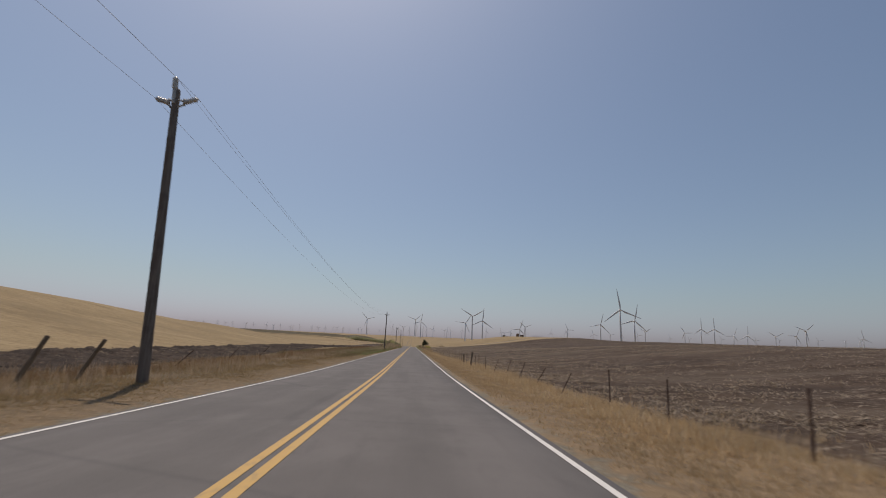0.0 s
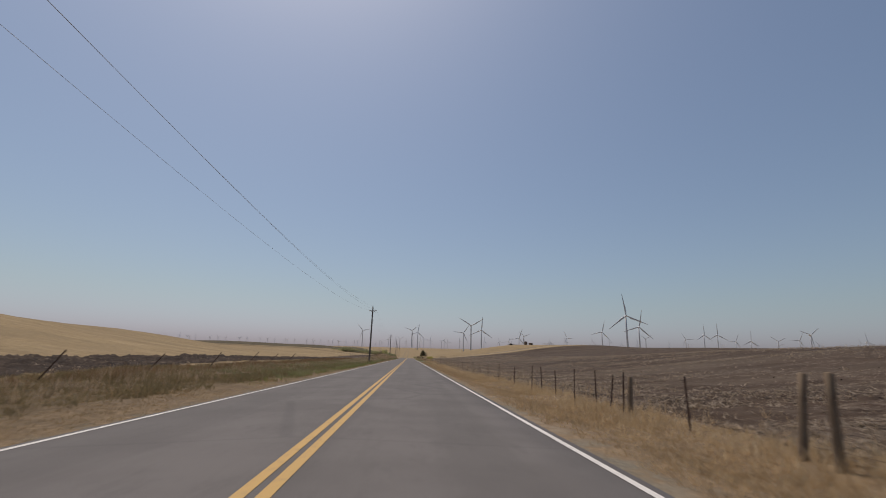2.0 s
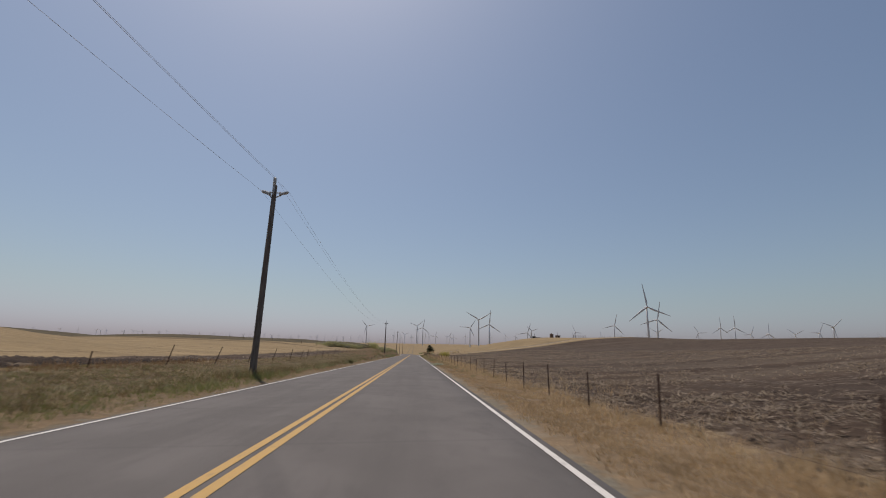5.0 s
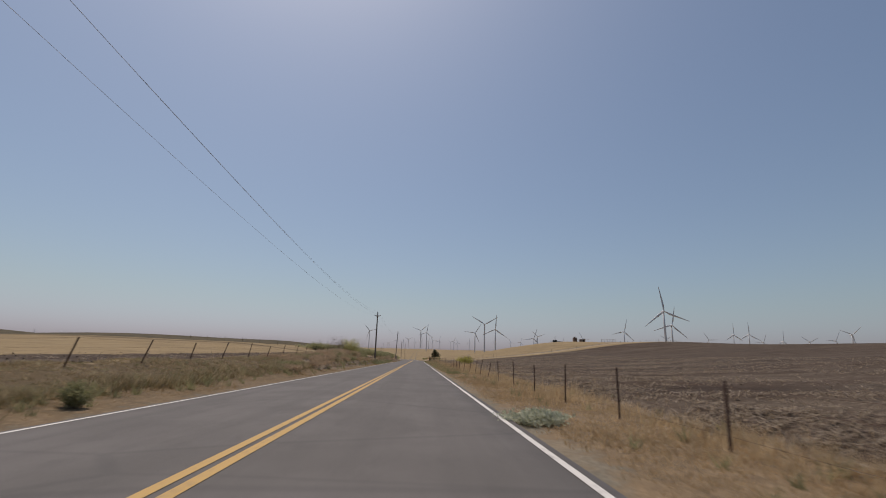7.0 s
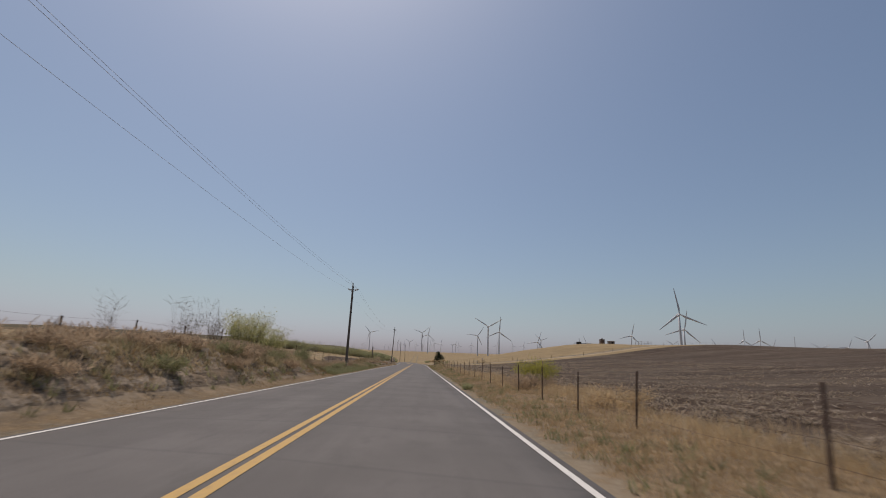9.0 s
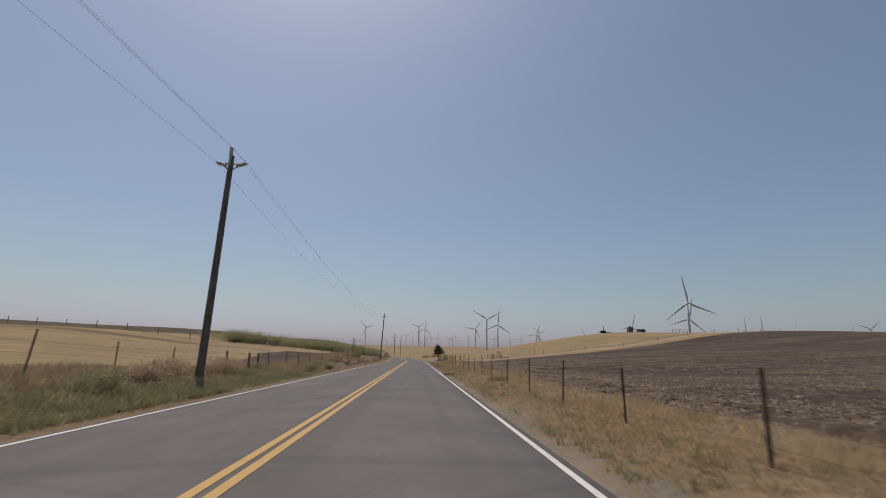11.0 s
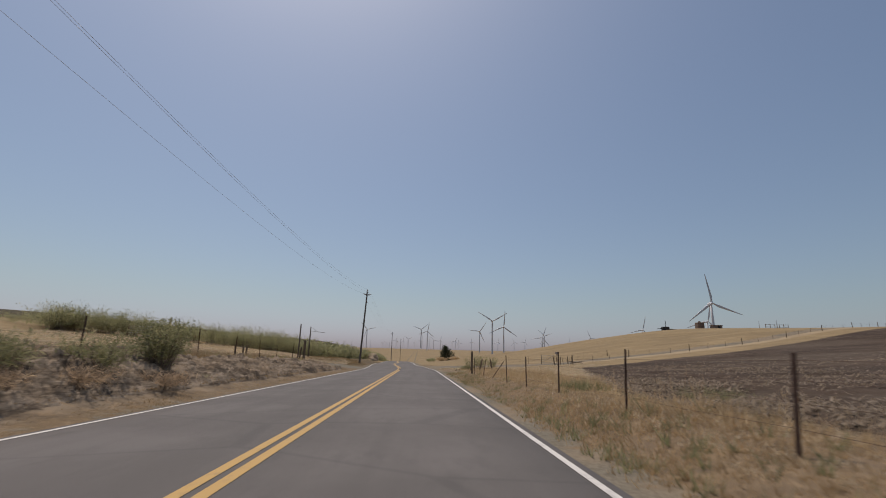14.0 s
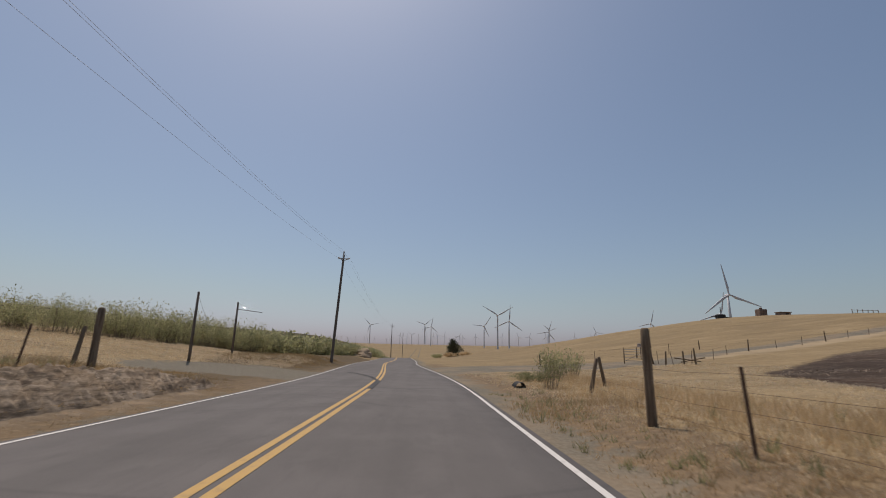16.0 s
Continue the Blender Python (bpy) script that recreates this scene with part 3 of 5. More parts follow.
mark = [(0.1, 291.5), (0.0, 295.5), (-0.7, 299.0), (-1.9, 302.5), (-2.6, 304.0)]
mv = [(x + s * 0.09, y, -0.02 * abs(x - float(centre(y))) + 0.010) for x, y in mark for s in (-1, 1)]
skid = soup("tyre_mark", mv, [(2 * i, 2 * i + 1, 2 * i + 3, 2 * i + 2) for i in range(len(mark) - 1)], M_RUBBER)
skid.parent = road


# ---- utility poles and their cables ----
def utility_pole(x, y, base, top, lean):
    th = empty("utility_pole", (x, y, base), "weathered dark wooden utility pole with two short bracket arms", "utility pole", "roadside poles")
    h = top - base - 0.35
    tilt = pose(0, 0, 0, 0, math.degrees(math.atan2(lean, h)), 0)

    def put(name, bm, mat, parent, label=""):
        bm.transform(tilt)
        return part(name, bm, mat, parent, label)
    put("shaft", lathe([(0.165, -0.6), (0.155, 0.4), (0.128, h * 0.6), (0.108, h - 0.05), (0.085, h)], 14), M_POLE, th)
    sheds = [(0.04, 0.0)] + [q for i in range(6) for q in ((0.055, 0.03 + 0.062 * i), (0.092, 0.055 + 0.062 * i))] + [(0.05, 0.41), (0.03, 0.45)]
    put("top_bracket", add(box(0.07, 0.12, 0.55, (0, -0.13, h - 0.28), 0.01), rod((0, -0.13, h - 0.06), (0, -0.13, h + 0.04), 0.04)), M_ARM, th, "grey pole-top bracket")
    put("insulator", lathe(sheds, 10, Matrix.Translation((0, -0.13, h - 0.08))), M_INSULATOR, th, "off-white ribbed insulator")
    for s, r in ((-1, 0.18), (1, 0.30)):
        arm = rod((0.10 * s, -0.05, h - 0.42), (r * s, -0.05, h - 0.44), 0.03, 0.03)
        add(arm, rod((0.11 * s, -0.05, h - 0.68), (r * s, -0.05, h - 0.56), 0.03))
        add(arm, rod((r * s, -0.05, h - 0.60), (r * s, -0.05, h - 0.38), 0.045))
        a = put("arm", arm, M_ARM, th, "grey bracket arm with brace")
        put("insulator", lathe(sheds, 10, Matrix.Translation((r * s, -0.05, h - 0.50)) @ pose(0, 0, 0, 0, 72 * s, 0)), M_INSULATOR, a, "off-white ribbed insulator")
    m = Matrix.Translation((x, y, base)) @ tilt
    return [m @ Vector((0, -0.13, h + 0.36)), m @ Vector((-0.61, -0.05, h - 0.36)), m @ Vector((0.73, -0.05, h - 0.36))]


POLES = [(-6.3, -88, 0, 9.4, 0), (-6.1, 13.55, -.1, 9.6, -.55), (-5.6, 115.6, .1, 9.5, .1), (-6.7, 223.0, -.05, 9.85, .05), (-7.6, 324.3, .1, 11.8, .5),
         (-9.9, 447, .3, 11.8, 0), (-10.8, 565, 2, 14.0, 0)]
tips = [utility_pole(x, y, min(b, gz(x, y)), t, l) for x, y, b, t, l in POLES]
for k in range(3):
    pts = []
    for a, b in zip(tips, tips[1:]):
        for i in range(24):
            f = i / 24
            p = a[k].lerp(b[k], f)
            pts.append((p.x, p.y, p.z - 4 * 2.05 * f * (1 - f)))
    pts.append(tuple(tips[-1][k]))
    tagged(strand("overhead_cable", pts, 0.005, M_CABLE), "thin dark overhead power cable strung between the poles", "cable", "overhead cables")


# ---- fences ----
def post_bm(kind, h):
    if kind == "wood":
        return lathe([(0.065, -0.4), (0.07, 0.0), (0.058, h * 0.7), (0.062, h - 0.02), (0.04, h)], 9)
    if kind == "corner":
        return lathe([(0.075, -0.4), (0.082, 0.1), (0.072, h * 0.45), (0.08, h * 0.8), (0.07, h - 0.03), (0.045, h)], 12)
    if kind == "stout":
        return lathe([(0.105, -0.4), (0.112, 0.1), (0.098, h * 0.45), (0.104, h * 0.8), (0.095, h - 0.03), (0.06, h)], 12)
    bm = box(0.038, 0.010, h + 0.4, (0, 0, h / 2 - 0.2))
    add(bm, box(0.010, 0.034, h + 0.4, (0, 0.021, h / 2 - 0.2)))
    return add(bm, box(0.10, 0.008, 0.12, (0, -0.008, -0.1)))


def fence(label, posts, strands, group=""):
    """posts: (x, y, kind, height, lean across, lean along) in order; the strands follow them."""
    x0, y0 = posts[0][0], posts[0][1]
    th = empty("wire_fence", (x0, y0, gz(x0, y0)), label, "fence", group)
    inv = Matrix.Translation((-x0, -y0, -gz(x0, y0)))
    cache, lines = {}, [[] for _ in strands]
    for x, y, kind, h, lx, ly in posts:
        key = (kind, round(h, 1))
        at = Matrix.Translation((x, y, gz(x, y))) @ pose(0, 0, 0, -ly, lx, 0)
        if key in cache:
            ob = new("post", cache[key])
            ob.parent = th
        else:
            ob = part("post", post_bm(kind, key[1]), M_STEEL if kind == "steel" else M_POST, th)
            cache[key] = ob.data
        ob.matrix_basis = inv @ at @ pose(0, 0, 0, 0, 0, (x * 37 + y * 11) % 20 - 10)
        for k, z in enumerate(strands):
            lines[k].append((inv @ at) @ Vector((-0.05, 0, min(z, h - 0.03))))
    for ln in lines:
        pts = []
        for a, b in zip(ln, ln[1:]):
            pts += [tuple(a), tuple(a.lerp(b, 0.5) - Vector((0, 0, 0.02)))]
        strand("wire", pts + [tuple(ln[-1])], 0.0022, M_STEEL, th)
    return th


# the field fence draws nearer to the road along the way; its posts stand twelve feet apart
R_Y = [-0.5, 3.1, 6.7, 10.5, 13.6, 18.0, 21.8, 25.2, 28.5, 32.3, 35.5, 38.7, 41.0, 46.6, 53.1, 55.1, 56.9, 58.5, 62.0, 66.0, 69.8, 73.2, 76.8, 80.6, 84.5, 88.4, 91.6, 95.4, 98.9, 103.2]
R_Y += [106.8 + 3.6 * i for i in range(6)] + [128.4, 131.7, 135.3, 138.7, 142.2, 145.8, 149.3, 152.9, 156.7, 160.4, 163.9, 166.5, 170.0, 174.3, 178.5, 181.7, 185.1, 188.6]
R_Y += [192.2 + 3.5 * i for i in range(7)] + [216.8, 220.3, 224.0, 227.8, 231.2, 234.6, 238.0, 241.4, 244.6, 248.6, 252.2, 255.9, 259.7, 263.7, 267.4, 270.9]


def fence_x(y):
    return float(np.interp(y, [0, 25, 45, 75, 100, 140, 170, 225, 272], [7.5, 7.4, 7.1, 6.8, 6.6, 6.25, 6.1, 5.6, 5.5]))


right_posts = [(fence_x(y), y, "steel", (0.8 if 15 < y < 20 else 1.0) + 0.1 * ((i * 7) % 3) / 2, (i * 53 % 11 - 4) * 0.5 + (2 if y < 15 else 28 if y < 23 else 19 if y < 33 else 9 if 158 < y < 176 else 0), i * 29 % 9 - 4) for i, y in enumerate(R_Y)]
right_posts += [(7.1, 43.3, "wood", 1.3, 3, 0), (7.1, 43.9, "wood", 1.3, 12, 3), (7.05, 49.1, "wood", 1.0, 4, 2), (7.05, 49.5, "steel", 1.1, 2, -3), (7.05, 50.3, "steel", 1.0, 6, -3), (7.05, 51.3, "steel", 1.1, 1, 2)]
right_posts += [(5.5, 274.9, "steel", 1.15, 37, 8), (5.5, 278.0, "steel", 1.0, 9, 2), (5.5, 281.9, "steel", 1.0, -4, -2), (5.6, 284.4, "corner", 1.62, -1, -2), (5.85, 284.8, "steel", 1.1, -3, 2),
                (7.0, 290.9, "wood", 1.05, 14, 4), (8.6, 293.7, "wood", 1.05, -11, -3)]
right_posts.sort(key=lambda p: p[1])
fence("rusty steel-post wire fence along a ploughed field", right_posts, (0.25, 0.5, 0.72, 0.92), "roadside fences")
L_Y = [-4.0, 1.3, 23.0, 29.0, 34.6, 40.3, 46.3, 51.9, 57.6, 63.7, 69.5, 74.3, 80.2, 85.3, 90.6, 95.8, 101.0, 105.5, 110.0, 114.3, 118.5, 122.6, 126.5, 130.2, 133.0]
L_Y += [135.3, 138.8, 142.2, 145.3, 148.8, 152.2, 155.4, 158.9, 162.2, 165.6, 169.1, 172.3, 175.6, 179.0, 182.1, 185.3, 188.7] + [192.2 + 3.5 * i for i in range(10)]
L_Y += [235.1, 239.7, 244.3, 248.1, 252.6, 256.8, 260.6, 264.4, 267.8, 271.2, 275.1, 278.8, 285.8]
left_posts = [(float(np.interp(y, [92, 132, 226, 231, 236, 246, 262], [-10, -7.8, -8.2, -8.1, -7.9, -8.4, -7.7])), y, "steel", (0.6 if 83 < y < 114 else 0.8 if 114 < y < 192 else 1.05) + 0.1 * ((i * 5) % 3) / 2,
               (39 if y < 83 else 44 if y < 104 else 13 if y < 180 else 1) + i * 31 % 9 - 4, i * 17 % 9 - 4) for i, y in enumerate(L_Y)]
left_posts += [(-8.0, 231.7, "wood", 1.0, 1, 0), (-8.0, 233.2, "wood", 1.0, 1, 2), (-8.7, 14.7, "wood", 1.35, 27, 0), (-8.6, 12.4, "wood", 1.35, 22, 3), (-8.1, 290.8, "stout", 1.75, 0, 0), (-8.35, 290.4, "wood", 1.2, 4, 4), (-7.7, 287.8, "steel", 1.0, 5, 3), (-7.8, 282.3, "steel", 0.65, 2, 2)]
left_posts.sort(key=lambda p: p[1])
fence("leaning weathered post-and-wire fence in dry grass", left_posts, (0.3, 0.6, 0.9), "roadside fences")


upper = [(x, float(np.interp(x, [-80, -40], [299, 291])), "wood", 1.2, (i * 37 % 7) - 3, 0) for i, x in enumerate(np.arange(-80.0, -38, 6.6))]
fence("old wooden fence along the upper gold field", upper, (0.4, 0.8, 1.1), "hill fences")
lone = empty("fence_post", (-10.4, 234.5, gz(-10.4, 234.5)), "single old wooden post standing in the field", "post")
part("shaft", post_bm("wood", 1.1), M_POST, lone)


for x, y, h, l in ((-14.0, 291.2, 0.95, -4), (-13.5, 291.5, 0.9, 2), (-13.1, 291.1, 1.0, 5)):
    old = empty("old_post", (x, y, gz(x, y)), "thick old wooden post standing in pale pasture", "post", "pasture posts")
    old.matrix_basis = old.matrix_basis @ pose(0, 0, 0, 0, l, 0)
    part("shaft", post_bm("corner", h), M_POST, old)


def lane_y(x):
    return float(np.interp(x, LANE_X, LANE_Y))


hill_posts = [(x, float(np.interp(x, [19, 21.4, 32.2, 48.1, 68.8, 95, 160], [305, 308.7, 320.1, 326.5, 334.3, 346, 378])), "wood" if i % 3 == 0 else "steel", 1.2 if i % 3 == 0 else 0.9,
               (i * 41 % 9) - 4, 0) for i, x in enumerate(np.arange(21.4, 150, 4.4))]
fence("post-and-wire fence climbing the gold hill beside the lane", hill_posts, (0.3, 0.6, 0.85, 1.1), "hill fences")
far_posts = [(x, lane_y(x) + 4.6, "wood" if i % 2 == 0 else "steel", 1.1, (i * 23 % 7) - 3, 0) for i, x in enumerate(np.arange(13.0, 36, 5.4))]
fence("old fence on the far side of the lane", far_posts, (0.4, 0.75, 1.1), "hill fences")


def pipe_gate(at, turn, width, label):
    th = empty("farm_gate", at, label, "gate")
    th.matrix_basis = Matrix.Translation(at) @ pose(0, 0, 0, 0, 0, turn)
    for x in (0, width):
        part("gate_post", rod((x, 0, -0.3), (x, 0, 1.35), 0.05, 0.045, 8), M_POST, th)
    for z in (0.25, 0.5, 0.75, 1.0, 1.2):
        part("rail", rod((0.06, 0, z), (width - 0.06, 0, z), 0.022), M_ARM, th)
    part("brace", rod((0.1, 0.02, 0.25), (width - 0.1, 0.02, 1.2), 0.016), M_WIRE, th)


pipe_gate((19.1, 315.2, gz(19.1, 315.2)), -62, 2.5, "old sagging metal farm gate beside the lane")
stub = [(19.1 + 2.3 * f, 315.2 - 6.5 * f, "steel" if i % 2 else "wood", 1.0, (i * 31 % 23) - 12, 0) for i, f in enumerate((0.45, 0.52, 0.62, 0.72, 0.86, 0.95))]
fence("tumbledown line of thin leaning posts beside the gate", stub, (0.4, 0.8), "hill fences")
fallen = empty("fallen_rail", (22.6, 311.6, gz(22.6, 311.6)), "fallen grey fence rails lying in the dry grass", "rail")
for k, (a, b) in enumerate((((-1.0, 0.2, 0.35), (1.3, 0.5, 0.12)), ((-0.6, 0.0, 0.05), (1.6, 0.4, 0.42)))):
    part("rail", rod(a, b, 0.045, 0.04, 7), M_POST, fallen)
pipe_gate((-30.2, 302.4, gz(-30.2, 302.4)), 6, 2.4, "pale pipe gate standing on the dry bank")
sg = empty("field_sign", (22.6, 319.3, gz(22.6, 319.3)), "small faded sign board on a thin post", "sign")
part("sign_post", rod((0, 0, -0.3), (0, 0, 1.3), 0.03), M_STEEL, sg)
part("board", box(0.6, 0.02, 0.36, (0, -0.04, 1.35), 0.004), M_SIGN, sg)
part("lettering", add(box(0.4, 0.006, 0.04, (0, -0.056, 1.42)), box(0.3, 0.006, 0.04, (0, -0.056, 1.32))), M_STEEL, sg, "dark bars of unreadable lettering")

cv = empty("culvert_pipe", (5.4, 293.7, gz(5.4, 293.7) - 0.12), "dark corrugated culvert pipe end in the verge", "pipe")
tube = bmesh.new()
rings = []
for i in range(9):
    for r in (0.19,):
        rings.append([tube.verts.new((-0.1 + i * 0.09, (r + 0.012 * (i % 2)) * math.cos(a * math.pi / 8), 0.12 + (r + 0.012 * (i % 2)) * math.sin(a * math.pi / 8))) for a in range(16)])
for a, b in zip(rings, rings[1:]):
    for k in range(16):
        tube.faces.new((a[k], a[(k + 1) % 16], b[(k + 1) % 16], b[k]))
part("pipe", tube, M_PIPE, cv)
cv.matrix_basis = cv.matrix_basis @ pose(0, 0, 0, 0, 0, 90)


def bare_pole(x, y, h, arm):
    th = empty("wooden_pole", (x, y, gz(x, y)), "short bare wooden pole with a stay wire" if not arm else "short wooden pole with a thin side arm", "pole", "yard poles")
    part("shaft", lathe([(0.09, -0.4), (0.08, h * 0.5), (0.068, h)], 10), M_POLE, th)
    if arm:
        part("arm", rod((0, 0, h - 0.55), (1.9, 0.1, h - 0.75), 0.025), M_POLE, th)
        part("stay", rod((0, 0, h - 0.05), (0.9, 0.05, h - 0.62), 0.010), M_WIRE, th)
    else:
        part("stay", rod((0, 0, h - 0.2), (1.3, 1.2, 0.0), 0.008), M_WIRE, th)


bare_pole(-12.2, 304.7, 4.15, False)
bare_pole(-12.84, 312.3, 3.95, True)

# ---- farm things on the hill ----
def hill_tank(x, y):
    th = empty("metal_tank", (x, y, gz(x, y)), "rusty brown square metal tank on the hilltop", "tank")
    part("body", box(2.1, 1.9, 2.3, (0, 0, 1.25), 0.08), M_TANK, th)
    part("lid", lathe([(0.4, 2.5), (0.4, 2.75), (0.2, 2.9)], 12), M_TANK, th)
    part("skid", box(2.3, 2.1, 0.24, (0, 0, 0.0)), M_PIPE, th)
    for k in (-1, 0, 1):
        part("rib", box(0.08, 0.06, 2.2, (k * 0.7, -0.97, 1.25)), M_TANK, th)


def hill_shed(x, y):
    th = empty("low_shed", (x, y, gz(x, y)), "low weathered brown shed on the hilltop", "shed")
    part("wall", box(2.9, 1.8, 1.4, (0, 0, 0.6), 0.03), M_SHED, th)
    part("roof", box(3.2, 2.1, 0.14, (0, 0, 1.34), 0.03), M_TANK, th)
    part("door", box(0.8, 0.05, 1.1, (0.4, -0.92, 0.55)), M_PIPE, th)


hill_tank(93.9, 394.4)
hill_shed(96.9, 390.6)
pm = empty("pump_unit", (81.5, 393.2, gz(81.5, 393.2)), "dark pump unit with pipework on the hilltop", "pump")
part("engine", box(2.2, 1.4, 1.2, (0, 0, 0.6), 0.15), M_PIPE, pm)
part("mast", rod((0.2, 0, 0.8), (0.2, 0, 3.2), 0.14, 0.08), M_PIPE, pm)
part("pipework", add(rod((-2.6, 0, 0.5), (-1.0, 0, 0.6), 0.12), rod((1.0, 0, 0.5), (5.0, 0.3, 0.35), 0.14)), M_PIPE, pm)
yard = empty("rail_pen", (102.9, 377.4, gz(102.9, 377.4)), "open wooden rail pen on the skyline", "pen")
for i in range(6):
    ux, uy = 1.75 * i, 0.43 * i
    dz = gz(102.9 + ux, 377.4 + uy) - gz(102.9, 377.4)
    part("post", rod((ux, uy, dz - 0.2), (ux, uy, dz + 1.7), 0.08, 0.07), M_POST, yard)
    if i < 5:
        d2 = gz(104.65 + ux, 377.83 + uy) - gz(102.9, 377.4)
        for z in (0.8, 1.5):
            part("rail", rod((ux, uy, dz + z), (ux + 1.75, uy + 0.43, d2 + z), 0.045), M_POST, yard)


# ---- wind turbines ----
def blade_bm():
    bm = bmesh.new()
    rings = []
    for r, c, th, tw in ((1.0, 1.9, 1.9, 0), (3.5, 2.0, 1.7, 0), (9, 3.5, 0.9, 12), (20, 2.5, 0.5, 7), (32, 1.6, 0.3, 3), (39.5, 0.9, 0.16, 0), (41, 0.25, 0.08, 0)):
        ca, sa = math.cos(radians(tw)), math.sin(radians(tw))
        ring = []
        for k in range(8):
            a = 2 * math.pi * k / 8
            u, w = c * (0.5 * math.cos(a) + (0.18 if r > 4 else 0)), th * 0.5 * math.sin(a)
            ring.append(bm.verts.new((u * ca - w * sa, u * sa + w * ca, r)))
        rings.append(ring)
    for a, b in zip(rings, rings[1:]):
        for k in range(8):
            bm.faces.new((a[k], a[(k + 1) % 8], b[(k + 1) % 8], b[k])).smooth = True
    bm.faces.new(rings[-1])
    return bm


def turbine(x, y):
    """The template of a turbine; its hub stands at 80 m."""
    th = empty("wind_turbine", (x, y, gz(x, y)), "tall white three-bladed wind turbine on the plain", "wind turbine", "wind farm")
    part("tower", lathe([(2.3, -3), (2.1, 0), (1.9, 30), (1.6, 55), (1.35, 78.2)], 14), M_TURBINE, th)
    nac = lathe([(0.9, -2.6), (1.7, -2.0), (1.9, 0), (1.8, 5), (1.2, 7.6)], 10, Matrix.Translation((0, 0, 79.8)) @ pose(0, 0, 0, -90, 0, 0))
    part("nacelle", nac, M_TURBINE, th)
    hb = part("rotor_hub", lathe([(0.2, -2.0), (1.0, -1.4), (1.5, -0.2), (1.5, 1.4)], 12, pose(0, 0, 0, -90, 0, 0)), M_TURBINE, th)
    hb.matrix_basis = Matrix.Translation((0, -3.6, 80)) 
    bl = part("blade", blade_bm(), M_TURBINE, hb)
    for k in (120, 240):
        o = new("blade", bl.data)
        o.parent = hb
        o.matrix_basis = pose(0, 0, 0, 0, k, 0)
    return th


def stand(th, x, y, hub, angle, turn, size=1.0):
    """Set a turbine at its place with its hub at that height."""
    th.matrix_basis = Matrix.Translation((x, y, hub - 80 * size)) @ pose(0, 0, 0, 0, 0, turn) @ Matrix.Diagonal((size, size, size, 1))
    for c in th.children:
        if c.name.startswith("rotor_hub"):
            c.matrix_basis = Matrix.Translation((0, -3.6, 80)) @ pose(0, 0, 0, 0, angle, 0)


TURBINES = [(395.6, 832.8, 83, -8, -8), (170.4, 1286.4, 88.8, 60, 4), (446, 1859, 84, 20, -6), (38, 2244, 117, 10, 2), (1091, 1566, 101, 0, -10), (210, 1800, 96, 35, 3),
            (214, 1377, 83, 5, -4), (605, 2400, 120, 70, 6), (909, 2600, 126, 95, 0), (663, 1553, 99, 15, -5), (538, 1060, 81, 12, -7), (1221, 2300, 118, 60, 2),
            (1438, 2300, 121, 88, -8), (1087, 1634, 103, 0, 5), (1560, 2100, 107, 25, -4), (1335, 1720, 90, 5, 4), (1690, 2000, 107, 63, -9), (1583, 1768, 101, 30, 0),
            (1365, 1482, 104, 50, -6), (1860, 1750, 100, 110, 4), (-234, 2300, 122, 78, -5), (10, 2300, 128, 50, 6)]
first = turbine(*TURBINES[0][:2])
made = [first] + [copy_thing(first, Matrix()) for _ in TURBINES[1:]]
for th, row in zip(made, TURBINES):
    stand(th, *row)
for i in range(78):
    # rows of far machines along the skyline
    a = -0.72 + 1.60 * ((i * 0.618034) % 1.0) if i > 38 else -0.62 + 0.70 * ((i + 0.6 * ((i * 0.618) % 1.0)) / 38.0)
    r = (3050 if a > -0.05 else 4050) + (1250 if a > -0.05 else 500) * ((i * 0.7548) % 1.0)
    x, y = r * math.sin(a), r * math.cos(a) + 100
    k = 0.8 if a > -0.05 else 0.55
    stand(copy_thing(first, Matrix()), x, y, gz(x, y) + 76 * k + 8 * ((i * 0.37) % 1.0), (i * 47) % 120, (i * 13) % 24 - 12, k)


# ---- plants ----
def blades(n, x, y, z, h, lean, width):
    """n thin triangles: bases at x, y, z; heights h."""
    a = rng.uniform(0, 2 * math.pi, n)
    b = rng.uniform(0, 2 * math.pi, n)
    w = width * rng.uniform(0.6, 1.3, n)
    dx, dy = np.cos(a) * w, np.sin(a) * w
    l = h * lean * rng.uniform(0.1, 1.0, n)
    v = np.empty((n, 3, 3))
    v[:, 0] = np.stack([x - dx, y - dy, z], -1)
    v[:, 1] = np.stack([x + dx, y + dy, z], -1)
    v[:, 2] = np.stack([x + np.cos(b) * l, y + np.sin(b) * l, z + h * np.sqrt(np.maximum(0.1, 1 - (lean * 0.6) ** 2))], -1)
    return v.reshape(-1, 3), np.arange(3 * n).reshape(n, 3)


